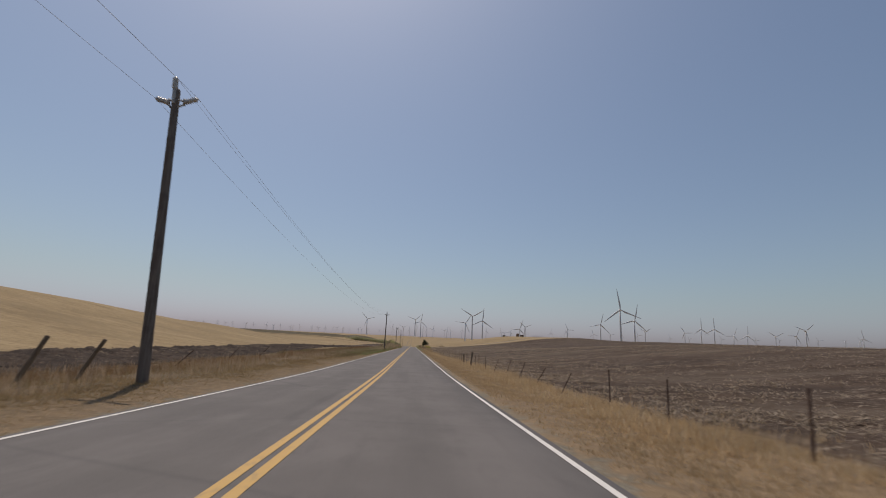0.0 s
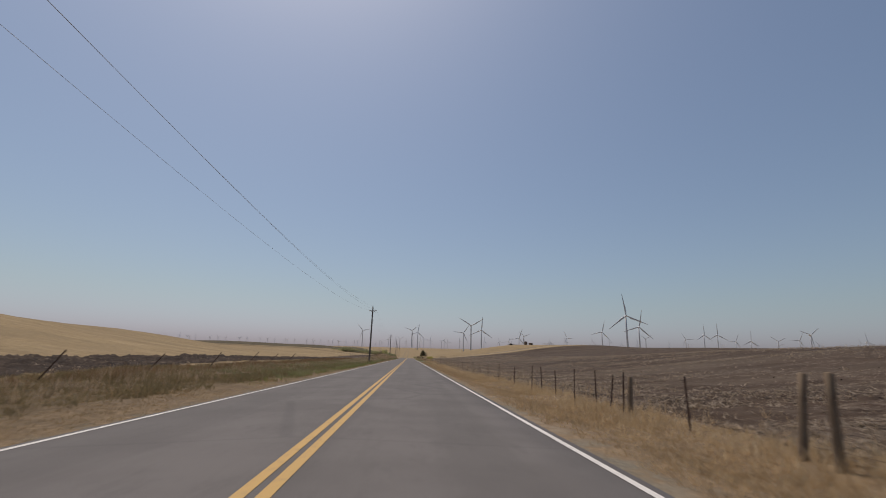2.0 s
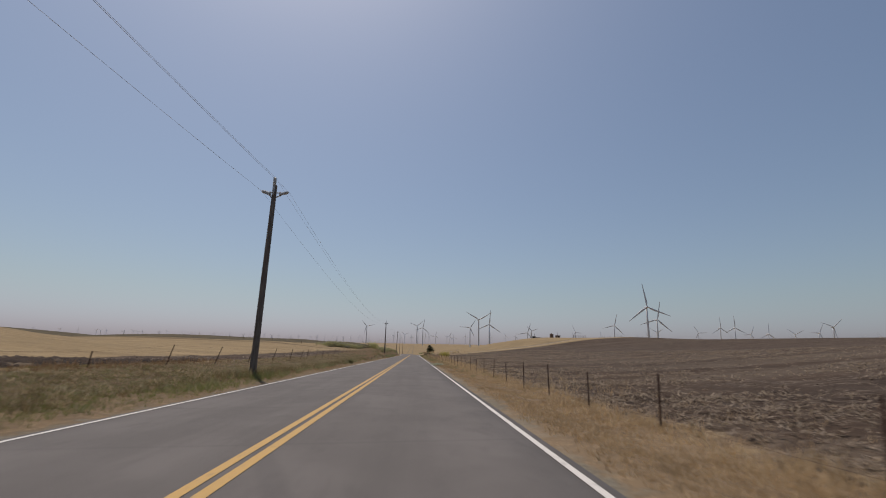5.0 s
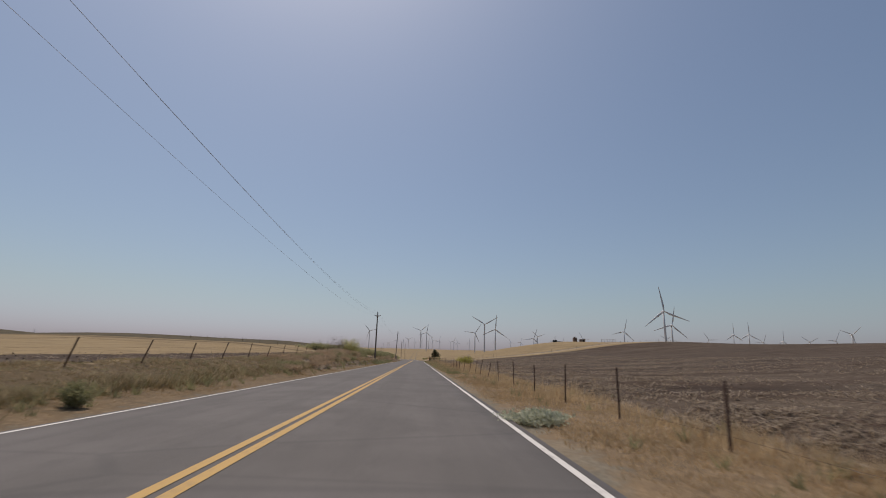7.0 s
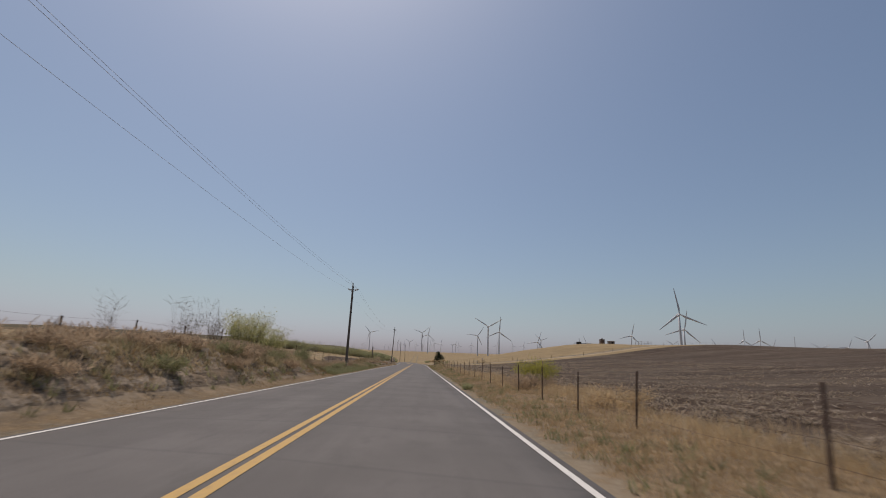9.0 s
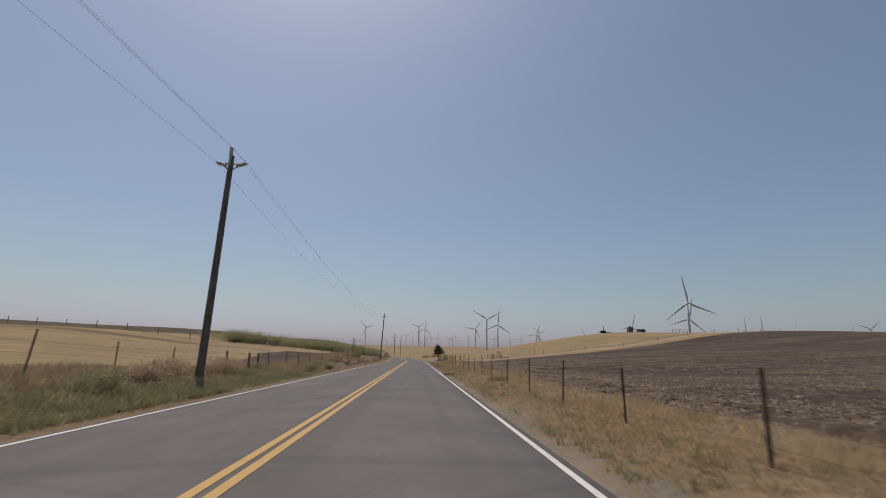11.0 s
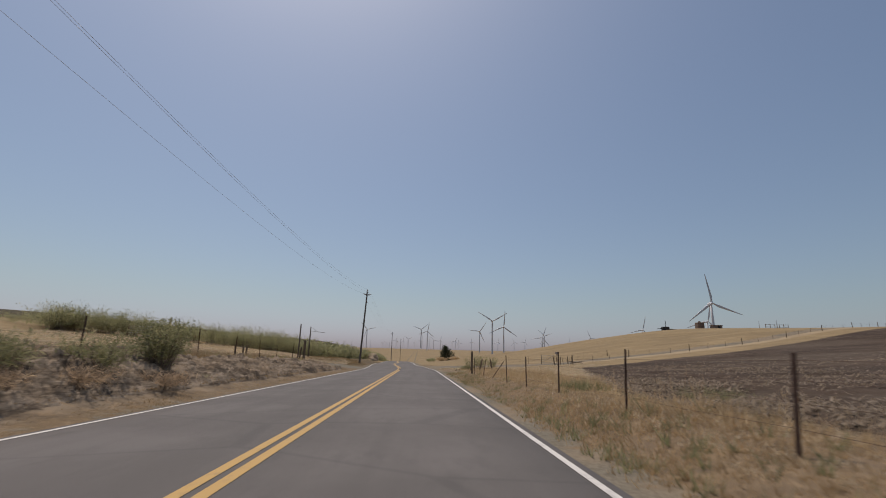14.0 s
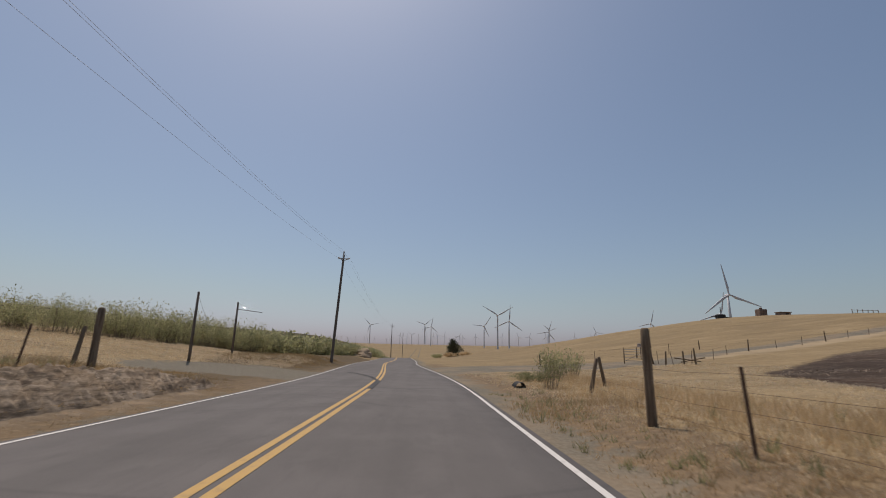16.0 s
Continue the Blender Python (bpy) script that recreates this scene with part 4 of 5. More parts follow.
def grass(name, label, tufts, area, keep, height, material, per=6, lean=0.7, width=0.007):
    """Tufts of thin blades over area (x0, x1, y0, y1, offsets from the centre line); keep(d, y) gives how likely a tuft stands there."""
    x0, x1, y0, y1 = area
    d, y = rng.uniform(x0, x1, tufts), rng.uniform(y0, y1, tufts)
    patch = np.array([noise.noise((a * 0.45, b * 0.28, 3.3)) for a, b in zip(d, y)])
    ok = rng.uniform(0, 1, tufts) < keep(d, y) * np.clip(0.85 + 0.8 * patch, 0.25, 1)
    d, y, patch = d[ok], y[ok], patch[ok]
    x = d + centre(y)
    # grazed short along the left fence, so that the soil behind it shows
    h = height(d, y) * (0.75 + 0.8 * np.clip(patch + 0.2, 0, 1)) * (1 - 0.6 * sm(6.0, 7.0, -d) * sm(60, 85, y) * sm(172, 158, y))
    x, y, h = np.repeat(x, per), np.repeat(y, per), np.repeat(h, per)
    n = len(x)
    x, y = x + rng.normal(0, 0.05, n), y + rng.normal(0, 0.05, n)
    v, f = blades(n, x, y, surf(x, y) - 0.02 + 0.12 * (bank(x, y) > 0.3), h * rng.uniform(0.45, 1.25, n), lean, width)
    return tagged(soup(name, v, f, material), label, "grass", kind="stuff")


def right_keep(d, y):
    e = np.minimum(field_edge(y), 11)
    return sm(4.1, 5.3, d) * (0.9 - 0.86 * sm(-0.6, 0.3, d - e)) * (1 - 0.5 * sm(248, 268, y)) * np.where(y > 283, sm(5.0, 7.0, d), 1)


def left_keep(d, y):
    return sm(4.0, 5.0, -d) * (0.9 - 0.6 * sm(9.5, 11.4, -d)) * np.where((y > 295) & (y < 308), 0.0, 1) * np.where(plough(d + centre(y), y) > 0.2, 0.12, 1) * np.where(bank(d + centre(y), y) > 0, np.where(y < 210, 0.85, np.where(d > -7.5, 0.012, 0.4)), 1)


grass("verge_grass", "tall golden dry grass along the road verge", 100000, (4.2, 10.0, 1, 300), right_keep, lambda d, y: 0.08 + 0.26 * sm(5.2, 7.4, d), M_GRASS_R, 7)
grass("verge_grass", "brown dry grass on the roadside bank", 110000, (-11.6, -4.1, 1, 330), left_keep, lambda d, y: 0.07 + (0.10 + 0.10 * sm(150, 175, y)) * sm(4.9, 6.6, -d) + 0.06 * sm(7.6, 9.2, -d), M_GRASS_L, 5)
grass("field_edge_grass", "straw-pale dry grass beyond the corner post", 80000, (4.7, 24, 230, 318), lambda d, y: sm(240, 266, y) * sm(4.6, 5.6, d) * (plough(d + centre(y), y) < 0) * (gravel(d + centre(y), y) < 0) * 0.9, lambda d, y: 0.10 + 0 * d, M_PASTURE, 6, 0.98, 0.013)
grass("straw_border", "pale seeding grass along the edge of the ploughed field", 60000, (6.8, 19, 2, 300), lambda d, y: (np.abs(plough(d + centre(y), y) + 0.2) < 0.5) * 1.0, lambda d, y: 0.13 + 0 * d, M_SEED, 5, 0.8, 0.009)
grass("brush_grass", "matted olive and brown brush on the roadside bank", 15000, (-9.8, -5.2, 100, 290), lambda d, y: left_keep(d, y) * np.where(y < 206, 1.0, np.where(y > 264, 0.25, 0.75)) * sm(5.2, 5.9, -d), lambda d, y: 0.30 + 0 * d,
      leaf_material("olive_brown_brush", (0.43, 0.335, 0.20), (0.50, 0.40, 0.25), (0.36, 0.30, 0.175), (0.57, 0.48, 0.33)), 14, 0.95, 0.016)
grass("bank_litter", "short matted olive-brown litter on the low bank", 60000, (-12.5, -5.0, 42, 176), lambda d, y: sm(5.0, 5.8, -d) * sm(42, 56, y) * sm(176, 164, y) * np.where(plough(d + centre(y), y) > 0.3, 0.0, 0.95), lambda d, y: 0.22 + 0.10 * sm(6.2, 5.4, -d), M_LITTER, 5, 0.95, 0.013)
grass("short_grass", "short rusty dry grass beside the gravel shoulder", 54000, (3.9, 6.6, 1, 290), lambda d, y: sm(3.8, 4.3, d) * 0.95, lambda d, y: 0.11 + 0 * d,
      leaf_material("rusty_dry_grass", (0.46, 0.33, 0.185), (0.55, 0.40, 0.235), (0.39, 0.28, 0.155)), 5, 0.9, 0.011)
grass("short_grass", "short brown dry grass litter beside the edge stripe", 42000, (-6.6, -3.62, 1, 292), lambda d, y: sm(3.6, 3.9, -d) * np.where((y > 247) & (d < -5.1), 0.0, 0.95), lambda d, y: 0.05 + 0.03 * sm(4, 6, -d), M_GRASS_L, 4, 0.95, 0.012)
grass("bank_grass", "orange dry grass along the top of the cut bank", 26000, (-10.5, -6.4, 244, 300), lambda d, y: np.where(y > 296.5, 0.0, 1) * sm(7.0, 7.8, -d) * 0.95, lambda d, y: 0.13 + 0 * d, M_ORANGE, 6)
grass("pasture_grass", "thin pale dry grass on the slope above the bank", 40000, (-34, -10, 258, 312), lambda d, y: (plough(d + centre(y), y) < 0) * (gravel(d + centre(y), y) < 0) * 0.7, lambda d, y: 0.15 + 0 * d, M_PASTURE, 5, 0.8, 0.016)
grass("driveway_grass", "pale dry grass along the gravel driveway", 8000, (-17, -6.2, 304.5, 318), lambda d, y: (gravel(d + centre(y), y) < 0) * 0.9, lambda d, y: 0.18 + 0 * d, M_PASTURE, 6, 0.7, 0.012)
grass("verge_weeds", "fresh grey-green weeds low beside the road", 5000, (-6.4, -4.3, 203, 232), lambda d, y: 0.9 + 0 * d, lambda d, y: 0.24 + 0 * d, M_WEED, 12, 0.9, 0.012)
grass("green_grass", "patch of short green grass beside the road", 38000, (-11.0, -4.1, 54, 122), lambda d, y: left_keep(d, y) * (0.3 * sm(54, 62, y) + 0.7 * sm(70, 80, y)) * sm(122, 108, y) * (1 - 0.4 * sm(6.5, 8.5, -d)), lambda d, y: 0.20 + 0 * d, leaf_material("fresh_green_grass", (0.19, 0.215, 0.07), (0.26, 0.27, 0.10), (0.31, 0.29, 0.13)), 7)
grass("roadside_weeds", "grey-green weeds scattered on the roadside bank", 4500, (-9.5, -4.6, 60, 290), lambda d, y: left_keep(d, y) * 0.8, lambda d, y: 0.34 + 0 * d, M_WEED, 16, 0.9, 0.012)
grass("roadside_weeds", "grey-green weeds at the edge of the gravel shoulder", 1500, (3.95, 6.0, 150, 292), lambda d, y: sm(150, 175, y) * sm(6.0, 4.6, d), lambda d, y: 0.20 + 0 * d, M_WEED, 12, 0.9, 0.010)
grass("dead_stalks", "rusty brown dead weed stalks standing in the verge", 9000, (-10.8, -6.4, 1, 290), left_keep, lambda d, y: 0.42 + 0 * d, M_BRUSH, 6, 0.4, 0.008)
grass("dead_stalks", "thick rusty stalks standing along the leaning fence", 5200, (-10.9, -8.4, 3, 122), lambda d, y: left_keep(d, y) * sm(8.4, 9.0, -d), lambda d, y: 0.36 + 0.3 * sm(60, 85, y), M_RUST, 6, 0.35, 0.010)
grass("verge_weeds", "green weeds mixed into the dry verge", 800, (4.6, 9.4, 120, 290), lambda d, y: right_keep(d, y) * 0.8, lambda d, y: 0.30 + 0 * d, M_WEED, 14, 0.9, 0.012)
for x, y, n, w in ((4.6, 167.8, 90, 0.8), (6.6, 264.8, 45, 0.8), (7.2, 239.5, 40, 0.8), (5.6, 226.0, 35, 0.7), (8.2, 261.0, 30, 0.8)):
    grass("weed_patch", "loose patch of feathery green weeds in the verge", n, (x - w * 0.6, x + w * 0.6, y - w, y + w), lambda d, y: 0.9 + 0 * d, lambda d, y: 0.36 + 0 * d, M_WEED, 14, 0.8, 0.009)
grass("dead_stalks", "pale dead stalks standing along the field fence", 2600, (5.6, 9.8, 1, 300), right_keep, lambda d, y: 0.55 + 0 * d, M_GRASS_R, 4, 0.35, 0.008)


def scatter_field(name, label, n, area, size, material, flat):
    """Small lumps or straws lying on the ploughed soil."""
    x0, x1, y0, y1 = area
    x = x0 + (x1 - x0) * rng.uniform(0, 1, n) ** 1.6
    y = rng.uniform(y0, y1, n)
    st = np.array([noise.noise((a * 0.10, b * 0.30, 8.0)) + 0.55 * noise.noise((a * 0.9, b * 1.6, 5.0)) for a, b in zip(x, y)])
    ok = (plough(x, y) > -0.4) & (rng.uniform(0, 1, n) < np.clip((0.09 if flat else 0.5) + (1.15 if flat else 0.6) * st + (0.4 * sm(14, 9.5, np.abs(x)) if flat else 0), 0.02, 1))
    x, y = x[ok], y[ok]
    n = len(x)
    z = surf(x, y) + 0.03
    s = size * rng.uniform(0.5, 1.6, n)
    a = rng.uniform(0, math.pi, n)
    if flat:
        # each place holds a few straws thrown together
        x, y = np.repeat(x, 5) + rng.normal(0, 0.10, 5 * n), np.repeat(y, 5) + rng.normal(0, 0.10, 5 * n)
        n = 5 * n
        z = surf(x, y) + 0.02 + np.where(x > 0, clods(x, y) + 0.06, 0.03)
        s = size * rng.uniform(0.5, 1.6, n)
        a = rng.uniform(0, math.pi, n)
        u, w = np.stack([np.cos(a), np.sin(a), rng.normal(0, 0.35, n)], -1) * s[:, None], np.stack([-np.sin(a), np.cos(a), 0 * a], -1) * s[:, None] * 0.2
        c = np.stack([x, y, z + 0.02 + 0.3 * s], -1)
        v = np.stack([c - u - w, c + u, c - u * 0.3 + w * 1.6], 1).reshape(-1, 3)
        f = np.arange(3 * n).reshape(n, 3)
    else:
        base = np.array([(1, 0, 0), (0, 1, 0), (-1, 0, 0), (0, -1, 0), (0, 0, 0.8), (0, 0, -0.8)], float)
        v = np.stack([x, y, z], -1)[:, None] + base[None] * s[:, None, None] * rng.uniform(0.5, 1.4, (n, 6, 1))
        v = v.reshape(-1, 3)
        t = np.array([(0, 1, 4), (1, 2, 4), (2, 3, 4), (3, 0, 4), (1, 0, 5), (2, 1, 5), (3, 2, 5), (0, 3, 5)])
        f = (np.arange(n)[:, None, None] * 6 + t[None]).reshape(-1, 3)
    return tagged(soup(name, v, f, material), label, "soil" if not flat else "straw", kind="stuff")


scatter_field("soil_clods", "dark clods of ploughed earth", 9000, (6.8, 30, 2, 300), 0.03, M_CLOD, False)
scatter_field("chopped_straw", "pale chopped straw strewn over ploughed soil", 170000, (6.8, 58, 2, 300), 0.085, M_STRAW, True)
scatter_field("soil_clods", "dark clods of ploughed earth", 4000, (-9, -34, 2, 292), 0.04, M_CLOD, False)
scatter_field("chopped_straw", "pale chopped straw strewn over ploughed soil", 7000, (-9, -30, 2, 292), 0.08, M_STRAW, True)


def sprays(n_stem, r, h, n_leaf, leaf, upright, seed, slim=0.22, low=0.25):
    """Stems that fan out from a base, and leaves along them: two pairs of arrays."""
    g = np.random.default_rng(seed)
    a = g.uniform(0, 2 * math.pi, n_stem)
    q = np.sqrt(g.uniform(0, 1, n_stem))
    base = np.stack([np.cos(a) * q * r * 0.35, np.sin(a) * q * r * 0.35, 0 * a], -1)
    hh = h * g.uniform(0.55, 1.1, n_stem) * (1 - 0.35 * q * (1 - upright))
    tip = np.stack([np.cos(a) * q * r * g.uniform(0.6, 1.15, n_stem), np.sin(a) * q * r * g.uniform(0.6, 1.15, n_stem), hh], -1)
    sv, sf = [], []
    for b, t in zip(base, tip):
        k = len(sv) * 3
        m = (b + t) / 2 + np.array([0, 0, 0.08 * h])
        w = 0.004 + 0.009 * h / 3
        sv += [np.stack([b + (w, 0, 0), b - (w * .5, -w, 0), b - (w * .5, w, 0)]), np.stack([m + (w * .6, 0, 0), m - (w * .3, -w * .6, 0), m - (w * .3, w * .6, 0)]), np.stack([t, t + (0.002, 0, 0), t + (0, 0.002, 0)])]
        for o in (0, 3):
            for i in range(3):
                j = (i + 1) % 3
                sf.append((k + o + i, k + o + j, k + o + 3 + j, k + o + 3 + i))
    s = g.integers(0, n_stem, n_leaf)
    f = g.uniform(low, 1.02, n_leaf)
    c = base[s] * (1 - f)[:, None] + tip[s] * f[:, None] + g.normal(0, 1, (n_leaf, 3)) * (r * 0.10, r * 0.10, h * 0.05)
    c[:, 2] = np.maximum(c[:, 2] + 0.08 * h * 4 * f * (1 - f), 0.03)
    d = g.normal(0, 1, (n_leaf, 3)) + (0, 0, 0.8)
    d /= np.linalg.norm(d, axis=1)[:, None]
    e = np.cross(d, g.normal(0, 1, (n_leaf, 3)))
    e /= np.linalg.norm(e, axis=1)[:, None] + 1e-9
    L = (leaf * g.uniform(0.6, 1.4, n_leaf))[:, None]
    lv = np.stack([c, c + d * L * 0.5 + e * L * slim, c + d * L, c + d * L * 0.5 - e * L * slim], 1).reshape(-1, 3)
    return (np.concatenate(sv), np.array(sf)), (lv, np.arange(4 * n_leaf).reshape(-1, 4))


def bush(name, label, x, y, r, h, n_leaf, leaf, material, stems=40, upright=0.5, seed=1, group="", sink=0.05, slim=0.22):
    th = empty(name, (x, y, gz(x, y) - sink), label, "bush" if name != "weed_clump" else "weed", group)
    (sv, sf), (lv, lf) = sprays(stems, r, h, n_leaf, leaf, upright, seed, slim)
    o = soup("branchwork", sv, sf, M_TWIG)
    o.parent = th
    if n_leaf:
        o = soup("foliage", lv, lf, material)
        o.parent = th
    return th


# the cut bank with its willows
bush("willow_bush", "green willow bush growing on the cut bank", -7.5, 193.8, 1.5, 2.2, 7500, 0.075, M_WILLOW, 90, 0.8, 3, "bank bushes")
bush("willow_bush", "green willow bush growing on the cut bank", -7.7, 198.2, 1.3, 1.8, 5500, 0.075, M_WILLOW, 80, 0.8, 4, "bank bushes")
bush("willow_bush", "sparse green bush low on the cut bank", -6.4, 201.5, 0.8, 1.1, 1800, 0.09, M_WEED, 50, 0.6, 5, "bank bushes")
bush("bare_bush", "leafless grey bush on top of the bank", -8.5, 189.6, 1.1, 2.0, 420, 0.45, M_TWIG, 18, 0.85, 6, "bare bushes", slim=0.010)
bush("bare_bush", "leafless grey bush on top of the bank", -8.2, 184.2, 0.5, 1.5, 160, 0.35, M_TWIG, 8, 0.95, 7, "bare bushes", slim=0.010)
bush("bare_bush", "leafless grey bush on top of the bank", -8.2, 191.6, 0.9, 1.9, 380, 0.45, M_TWIG, 16, 0.85, 8, "bare bushes", slim=0.010)
g_b = np.random.default_rng(31)
for i in range(56):
    y = 158 + 46 * (i + g_b.uniform(0, 0.9)) / 56
    x = -5.6 - 2.4 * g_b.uniform(0, 1) ** 1.6
    bush("dry_bush", "brown dried brush on the face of the bank", x, y, g_b.uniform(0.7, 1.25), g_b.uniform(0.22, 0.36) + 0.30 * sm(166, 180, y), 1100, 0.20, M_WEED if i % 7 == 2 else M_BRUSH, 26, 0.3, 20 + i, "dry brush", slim=0.045)
for i, (x, y, r, h) in enumerate(((-5.9, 262.5, 1.0, 0.9), (-6.4, 258.0, 1.1, 1.0), (-6.6, 254.5, 1.1, 1.05), (-6.6, 251.0, 1.1, 0.95), (-6.2, 260.0, 0.9, 0.8))):
    bush("bank_bush", "dusty olive bush on the roadside bank", x, y, r, h, 1700, 0.16, M_BRUSH if i % 2 else M_WEED, 60, 0.75, 40 + i, "bank bushes", slim=0.06)
    bush("dry_bush", "brown dried brush on the face of the bank", x + 0.7, y + 1.6, 0.9, 0.5, 1200, 0.16, M_BRUSH, 40, 0.3, 90 + i, "dry brush", slim=0.05)
for i, (x, y, r, h) in enumerate(((-7.6, 222.5, 1.0, 0.8), (-7.0, 225.5, 1.1, 0.9), (-7.8, 228.2, 0.9, 0.8), (-6.8, 219.5, 1.0, 0.6))):
    bush("dry_bush", "round brown tumbleweed brush by the fence", x, y, r, h, 2000, 0.18, M_BRUSH, 50, 0.3, 150 + i, "dry brush", slim=0.04)
bush("bank_bush", "tall dusty olive bush on the roadside bank", -6.1, 265.4, 1.0, 1.45, 4200, 0.08, M_WEED, 80, 0.75, 160, "bank bushes")
bush("round_bush", "small round grey-green bush on the road shoulder", -4.75, 141.6, 0.32, 0.55, 2600, 0.05, M_WEED, 50, 0.3, 80)
bush("pale_plant", "low sprawling pale dusty plant at the road edge", 4.15, 140.9, 0.75, 0.30, 2600, 0.07, M_PALE, 60, 0.0, 82)
bush("yellow_bush", "bright yellow-green bush growing in the field fence", 8.3, 194.5, 1.5, 1.5, 8000, 0.065, M_BRIGHT, 80, 0.4, 83)
bush("dry_bush", "tawny dried brush along the field fence", 6.8, 190.5, 1.5, 0.75, 2200, 0.20, M_BRUSH, 70, 0.4, 84, "dry brush", slim=0.04)
bush("dry_bush", "tawny dried brush along the field fence", 7.4, 182.5, 1.3, 0.6, 1600, 0.22, M_GRASS_R, 60, 0.4, 85, "dry brush", slim=0.03)
bush("weed_clump", "low green weed clump in the gravel shoulder", 4.1, 253.5, 0.4, 0.28, 1200, 0.05, M_WEED, 30, 0.2, 86)
bush("weed_clump", "low green weed clump in the gravel shoulder", 4.0, 235.9, 0.5, 0.22, 1300, 0.05, M_WEED, 30, 0.1, 87)
bush("weed_clump", "low green weed clump in the gravel shoulder", 3.95, 190.6, 0.45, 0.35, 1200, 0.05, M_SHRUB, 30, 0.2, 88)
bush("tall_weeds", "tall green roadside weeds by the lane mouth", 8.0, 298.0, 0.9, 1.5, 800, 0.11, M_SHRUB, 50, 0.9, 89, "tall weeds")
bush("tall_weeds", "tall green roadside weeds by the lane mouth", 9.6, 300.5, 0.9, 1.3, 600, 0.11, M_SHRUB, 45, 0.9, 90, "tall weeds")
bush("tall_weeds", "thin tall green weeds growing behind the fence corner", 6.4, 293.2, 0.7, 1.25, 900, 0.07, M_WEED, 26, 0.95, 92, "tall weeds")
bush("tall_weeds", "low green weeds by the lane mouth", 6.6, 297.0, 1.0, 0.5, 1300, 0.08, M_WEED, 45, 0.3, 91, "tall weeds")
for i, (x, y, r, h) in enumerate(((-5.3, 236.0, .45, .55), (-5.0, 240.5, .4, .5), (-6.6, 243.0, .9, .6), (-5.2, 250.5, .45, .5), (-7.6, 232.0, .8, .6), (-6.0, 226.0, .7, .5), (-5.6, 210.0, .6, .5), (-6.2, 216.5, .8, .6))):
    bush("weed_clump", "dusty green weed clump on the roadside", x, y, r, h, 1500, 0.06, M_WEED, 35, 0.4, 100 + i, "weed clumps")


def thicket():
    """The belt of shrubs on the hillside, one mesh of leaves and one of stems."""
    g = np.random.default_rng(12)
    LV, SV, SF, ns = [], [], [], 0
    kinds = [sprays(16, 1.8, 1.9, 800, 0.115, 0.75, 200 + k, 0.30, 0.2) for k in range(5)]
    coarse = [sprays(8, 1.8, 2.0, 180, 0.33, 0.75, 220 + k, 0.32, 0.06) for k in range(5)]
    done = 0
    while done < 1250:
        y = g.uniform(299, 470)
        lo = np.interp(y, [297, 303, 309, 314, 330, 365, 420, 470], [-36, -33.5, -25.5, -18.5, -13.5, -11.5, -11, -12])
        hi = np.interp(y, [297, 312, 328, 349, 366, 406, 470], [-42, -46, -41, -39, -36, -30, -25])
        q = g.uniform(0, 1) ** 1.5
        x = lo + (hi - lo) * q
        if (x < -47 or q > 0.7) and g.uniform() < 0.6 or q > 0.2 and g.uniform() > 0.62 + 1.5 * noise.noise((x * 0.07, y * 0.07, 2)):
            continue
        (sv, sf), (lv, _) = (kinds if y < 326 else coarse)[done % 5]
        s, a = g.uniform(0.7, 1.25) * (1.34 - 0.92 * q) * (1 - 0.28 * sm(322, 380, y)), g.uniform(0, 6.28)
        R = np.array([(math.cos(a), -math.sin(a), 0), (math.sin(a), math.cos(a), 0), (0, 0, 1)]) * s
        p = np.array((x, y, gz(x, y) - 0.12))
        LV.append((lv @ R.T + p).reshape(-1, 4, 3)[:, :3].reshape(-1, 3))
        if q < 0.3:
            SV.append(sv @ R.T + p), SF.append(sf + ns)
            ns += len(sv)
        done += 1
    v = np.concatenate(LV)
    tagged(soup("shrub_thicket", v, np.arange(len(v)).reshape(-1, 3), M_SHRUB), "belt of yellow-green shrubs covering the hillside", "shrubs", kind="stuff")
    tagged(soup("thicket_stems", np.concatenate(SV), np.concatenate(SF), M_TWIG), "brown stems under the hillside shrubs", "shrubs", kind="stuff")


thicket()


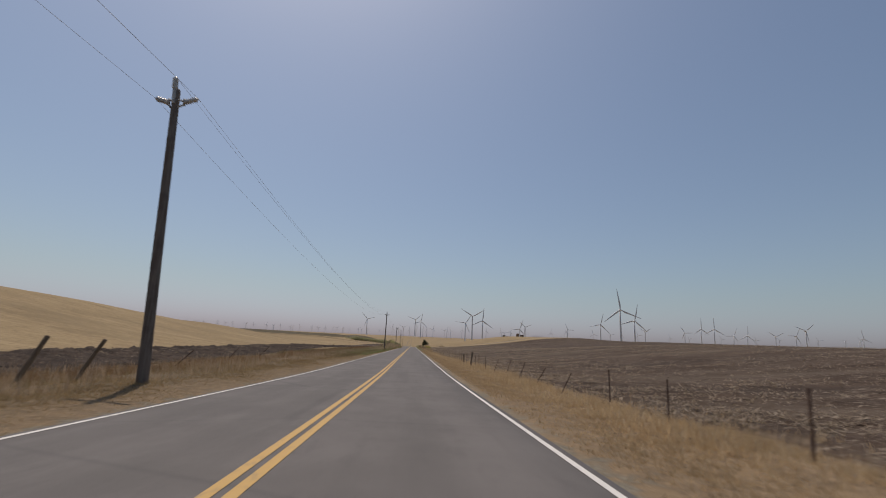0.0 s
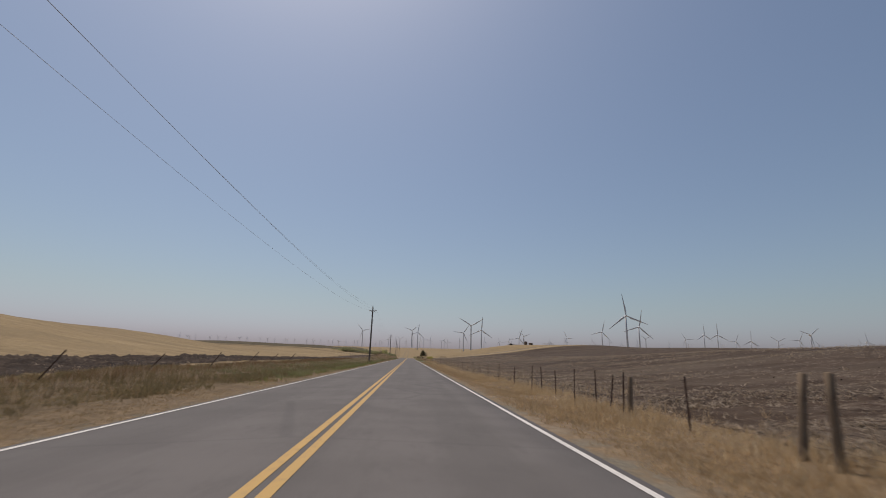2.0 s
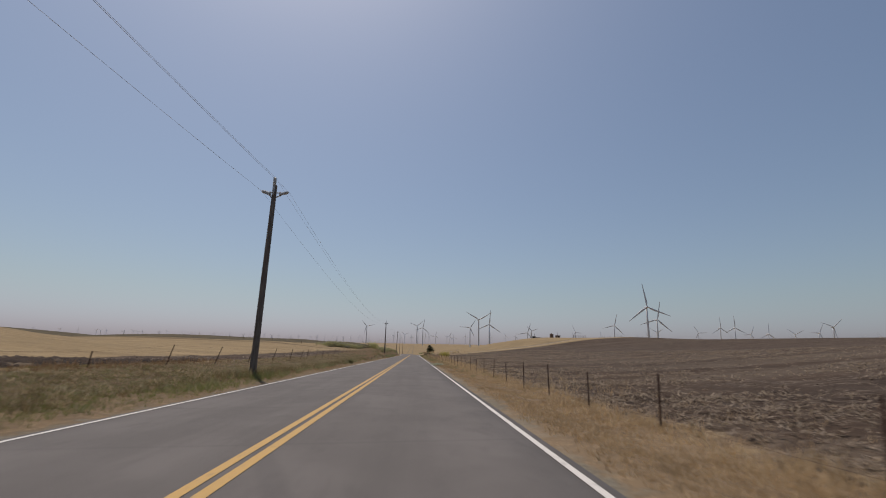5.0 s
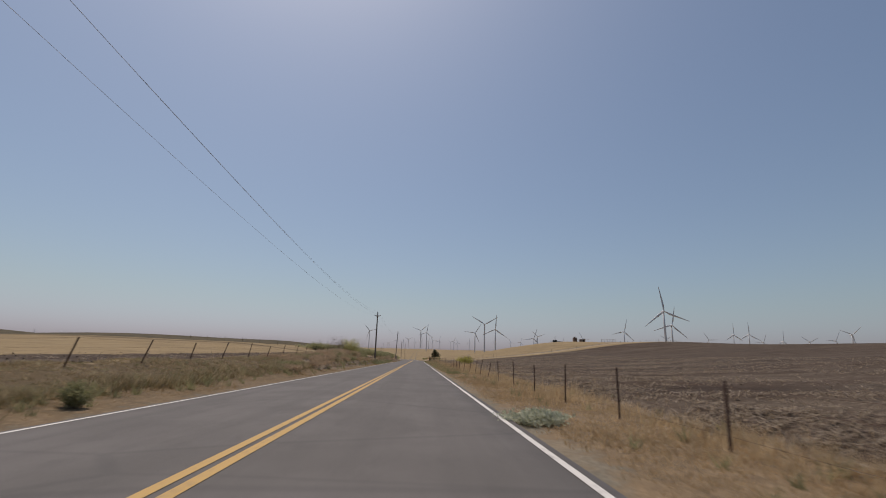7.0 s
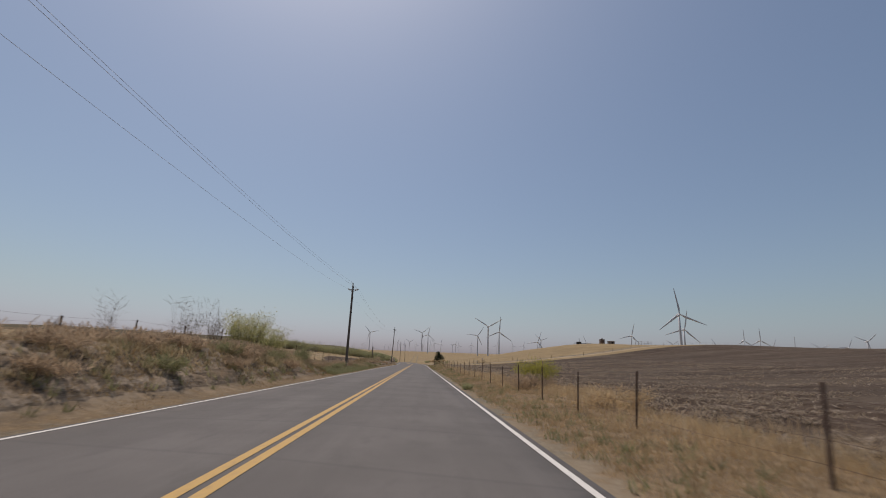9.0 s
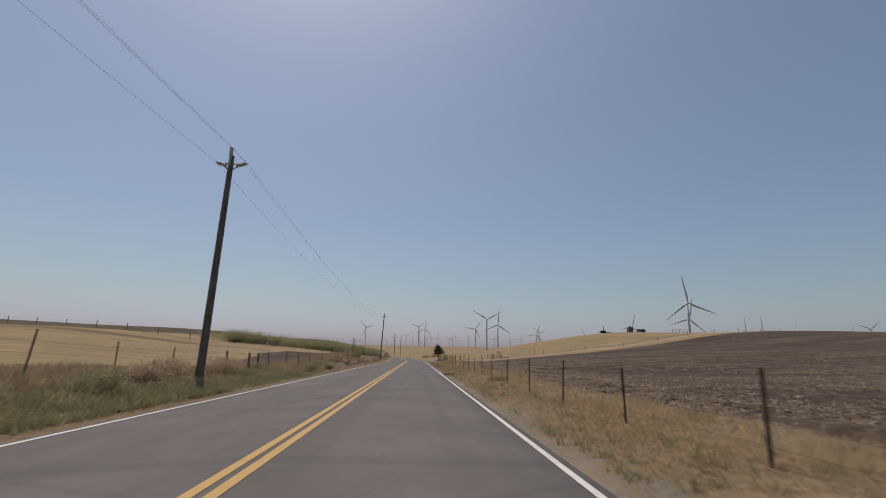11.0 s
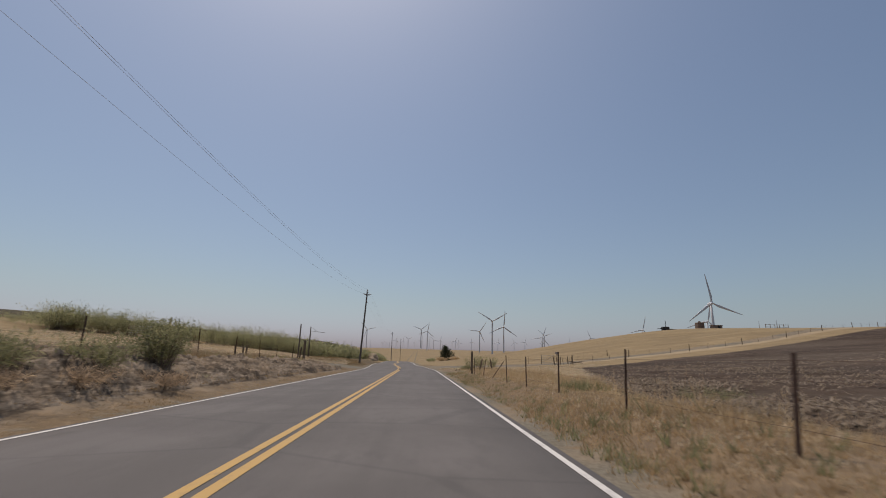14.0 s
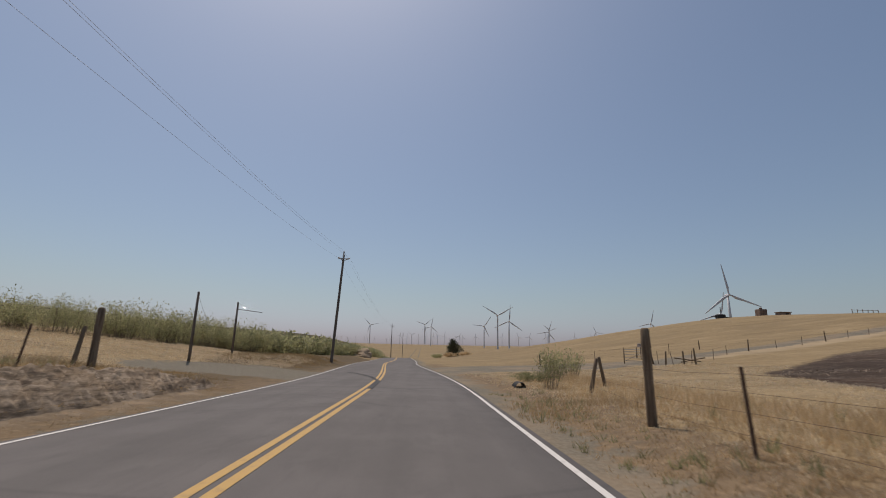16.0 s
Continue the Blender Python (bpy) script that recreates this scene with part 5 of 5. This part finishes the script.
def tree(x, y, h, r):
    th = empty("roadside_tree", (x, y, gz(x, y) - 0.1), "dark green bushy tree beside the road bend", "tree")
    part("trunk", lathe([(0.34, -0.3), (0.28, 0.5), (0.2, h * 0.4), (0.06, h * 0.85)], 10), M_POST, th)
    g = np.random.default_rng(77)
    V, F, tufts = [], [], []
    for i in range(64):
        f = (i + 0.5) / 64
        a, z = i * 2.39996 + g.uniform(-0.4, 0.4), h * (0.08 + 0.86 * f)
        q = r * math.sqrt(max(0.05, 1 - (1.75 * (f - 0.42)) ** 2)) * g.uniform(0.55, 1.12) * (0.8 + 0.25 * math.cos(a - 0.4))
        t = Vector((q * math.cos(a), q * math.sin(a), z + g.uniform(-0.2, 0.5)))
        tufts += [np.array(t) * (k, k, 1) + g.normal(0, 0.22, 3) for k in (0.5, 0.72, 0.9, 1.0)]
        bm = rod((0, 0, max(0.2, z - 0.6)), t, 0.06, 0.012, 4)
        bm.verts.index_update()
        k = len(V)
        V += [tuple(v.co) for v in bm.verts]
        F += [[k + v.index for v in fc.verts] for fc in bm.faces if len(fc.verts) == 4 and len({round(v.co.z, 3) for v in fc.verts}) > 1]
        bm.free()
    o = soup("branchwork", V, F, M_POST)
    o.parent = th
    c = np.array(tufts)
    p = (c[:, None] + g.normal(0, 0.36, (len(c), 48, 3))).reshape(-1, 3)
    d = g.normal(0, 1, p.shape)
    d /= np.linalg.norm(d, axis=1)[:, None]
    e = np.cross(d, g.normal(0, 1, p.shape))
    e /= np.linalg.norm(e, axis=1)[:, None] + 1e-9
    L = 0.26
    v = np.stack([p, p + d * L * .5 + e * L * .25, p + d * L, p + d * L * .5 - e * L * .25], 1).reshape(-1, 3)
    o = soup("crown", v, np.arange(len(v)).reshape(-1, 4), M_PINE)
    o.parent = th


tree(13.4, 450.0, 7.6, 3.5)
bush("roadside_bush", "olive bush at the outside of the bend", 6.0, 405.0, 2.0, 1.6, 1500, 0.22, M_SHRUB, 40, 0.4, 120)
bush("pale_grass_clump", "pale dry grass clump beside the bend", 9.5, 402.0, 2.4, 1.3, 1800, 0.25, M_GRASS_R, 40, 0.4, 121, "pale clumps")
bush("pale_grass_clump", "pale dry grass clump beside the bend", 13.6, 404.0, 2.2, 1.2, 1600, 0.25, M_GRASS_R, 40, 0.4, 122, "pale clumps")
mb = bmesh.new()
bmesh.ops.create_icosphere(mb, subdivisions=4, radius=1.0)
for v in mb.verts:
    k = 1 + 0.22 * noise.noise(v.co * 1.6) + 0.05 * noise.noise(v.co * 6.0)
    v.co = Vector((v.co.x * 2.6 * k, v.co.y * 8.0 * k, v.co.z * 1.7 * k))
mound = empty("earth_mound", (-11.2, 372.0, gz(-11.2, 372.0)), "bare pale earth mound cut beside the road", "mound")
part("earth", mb, M_MOUND, mound)
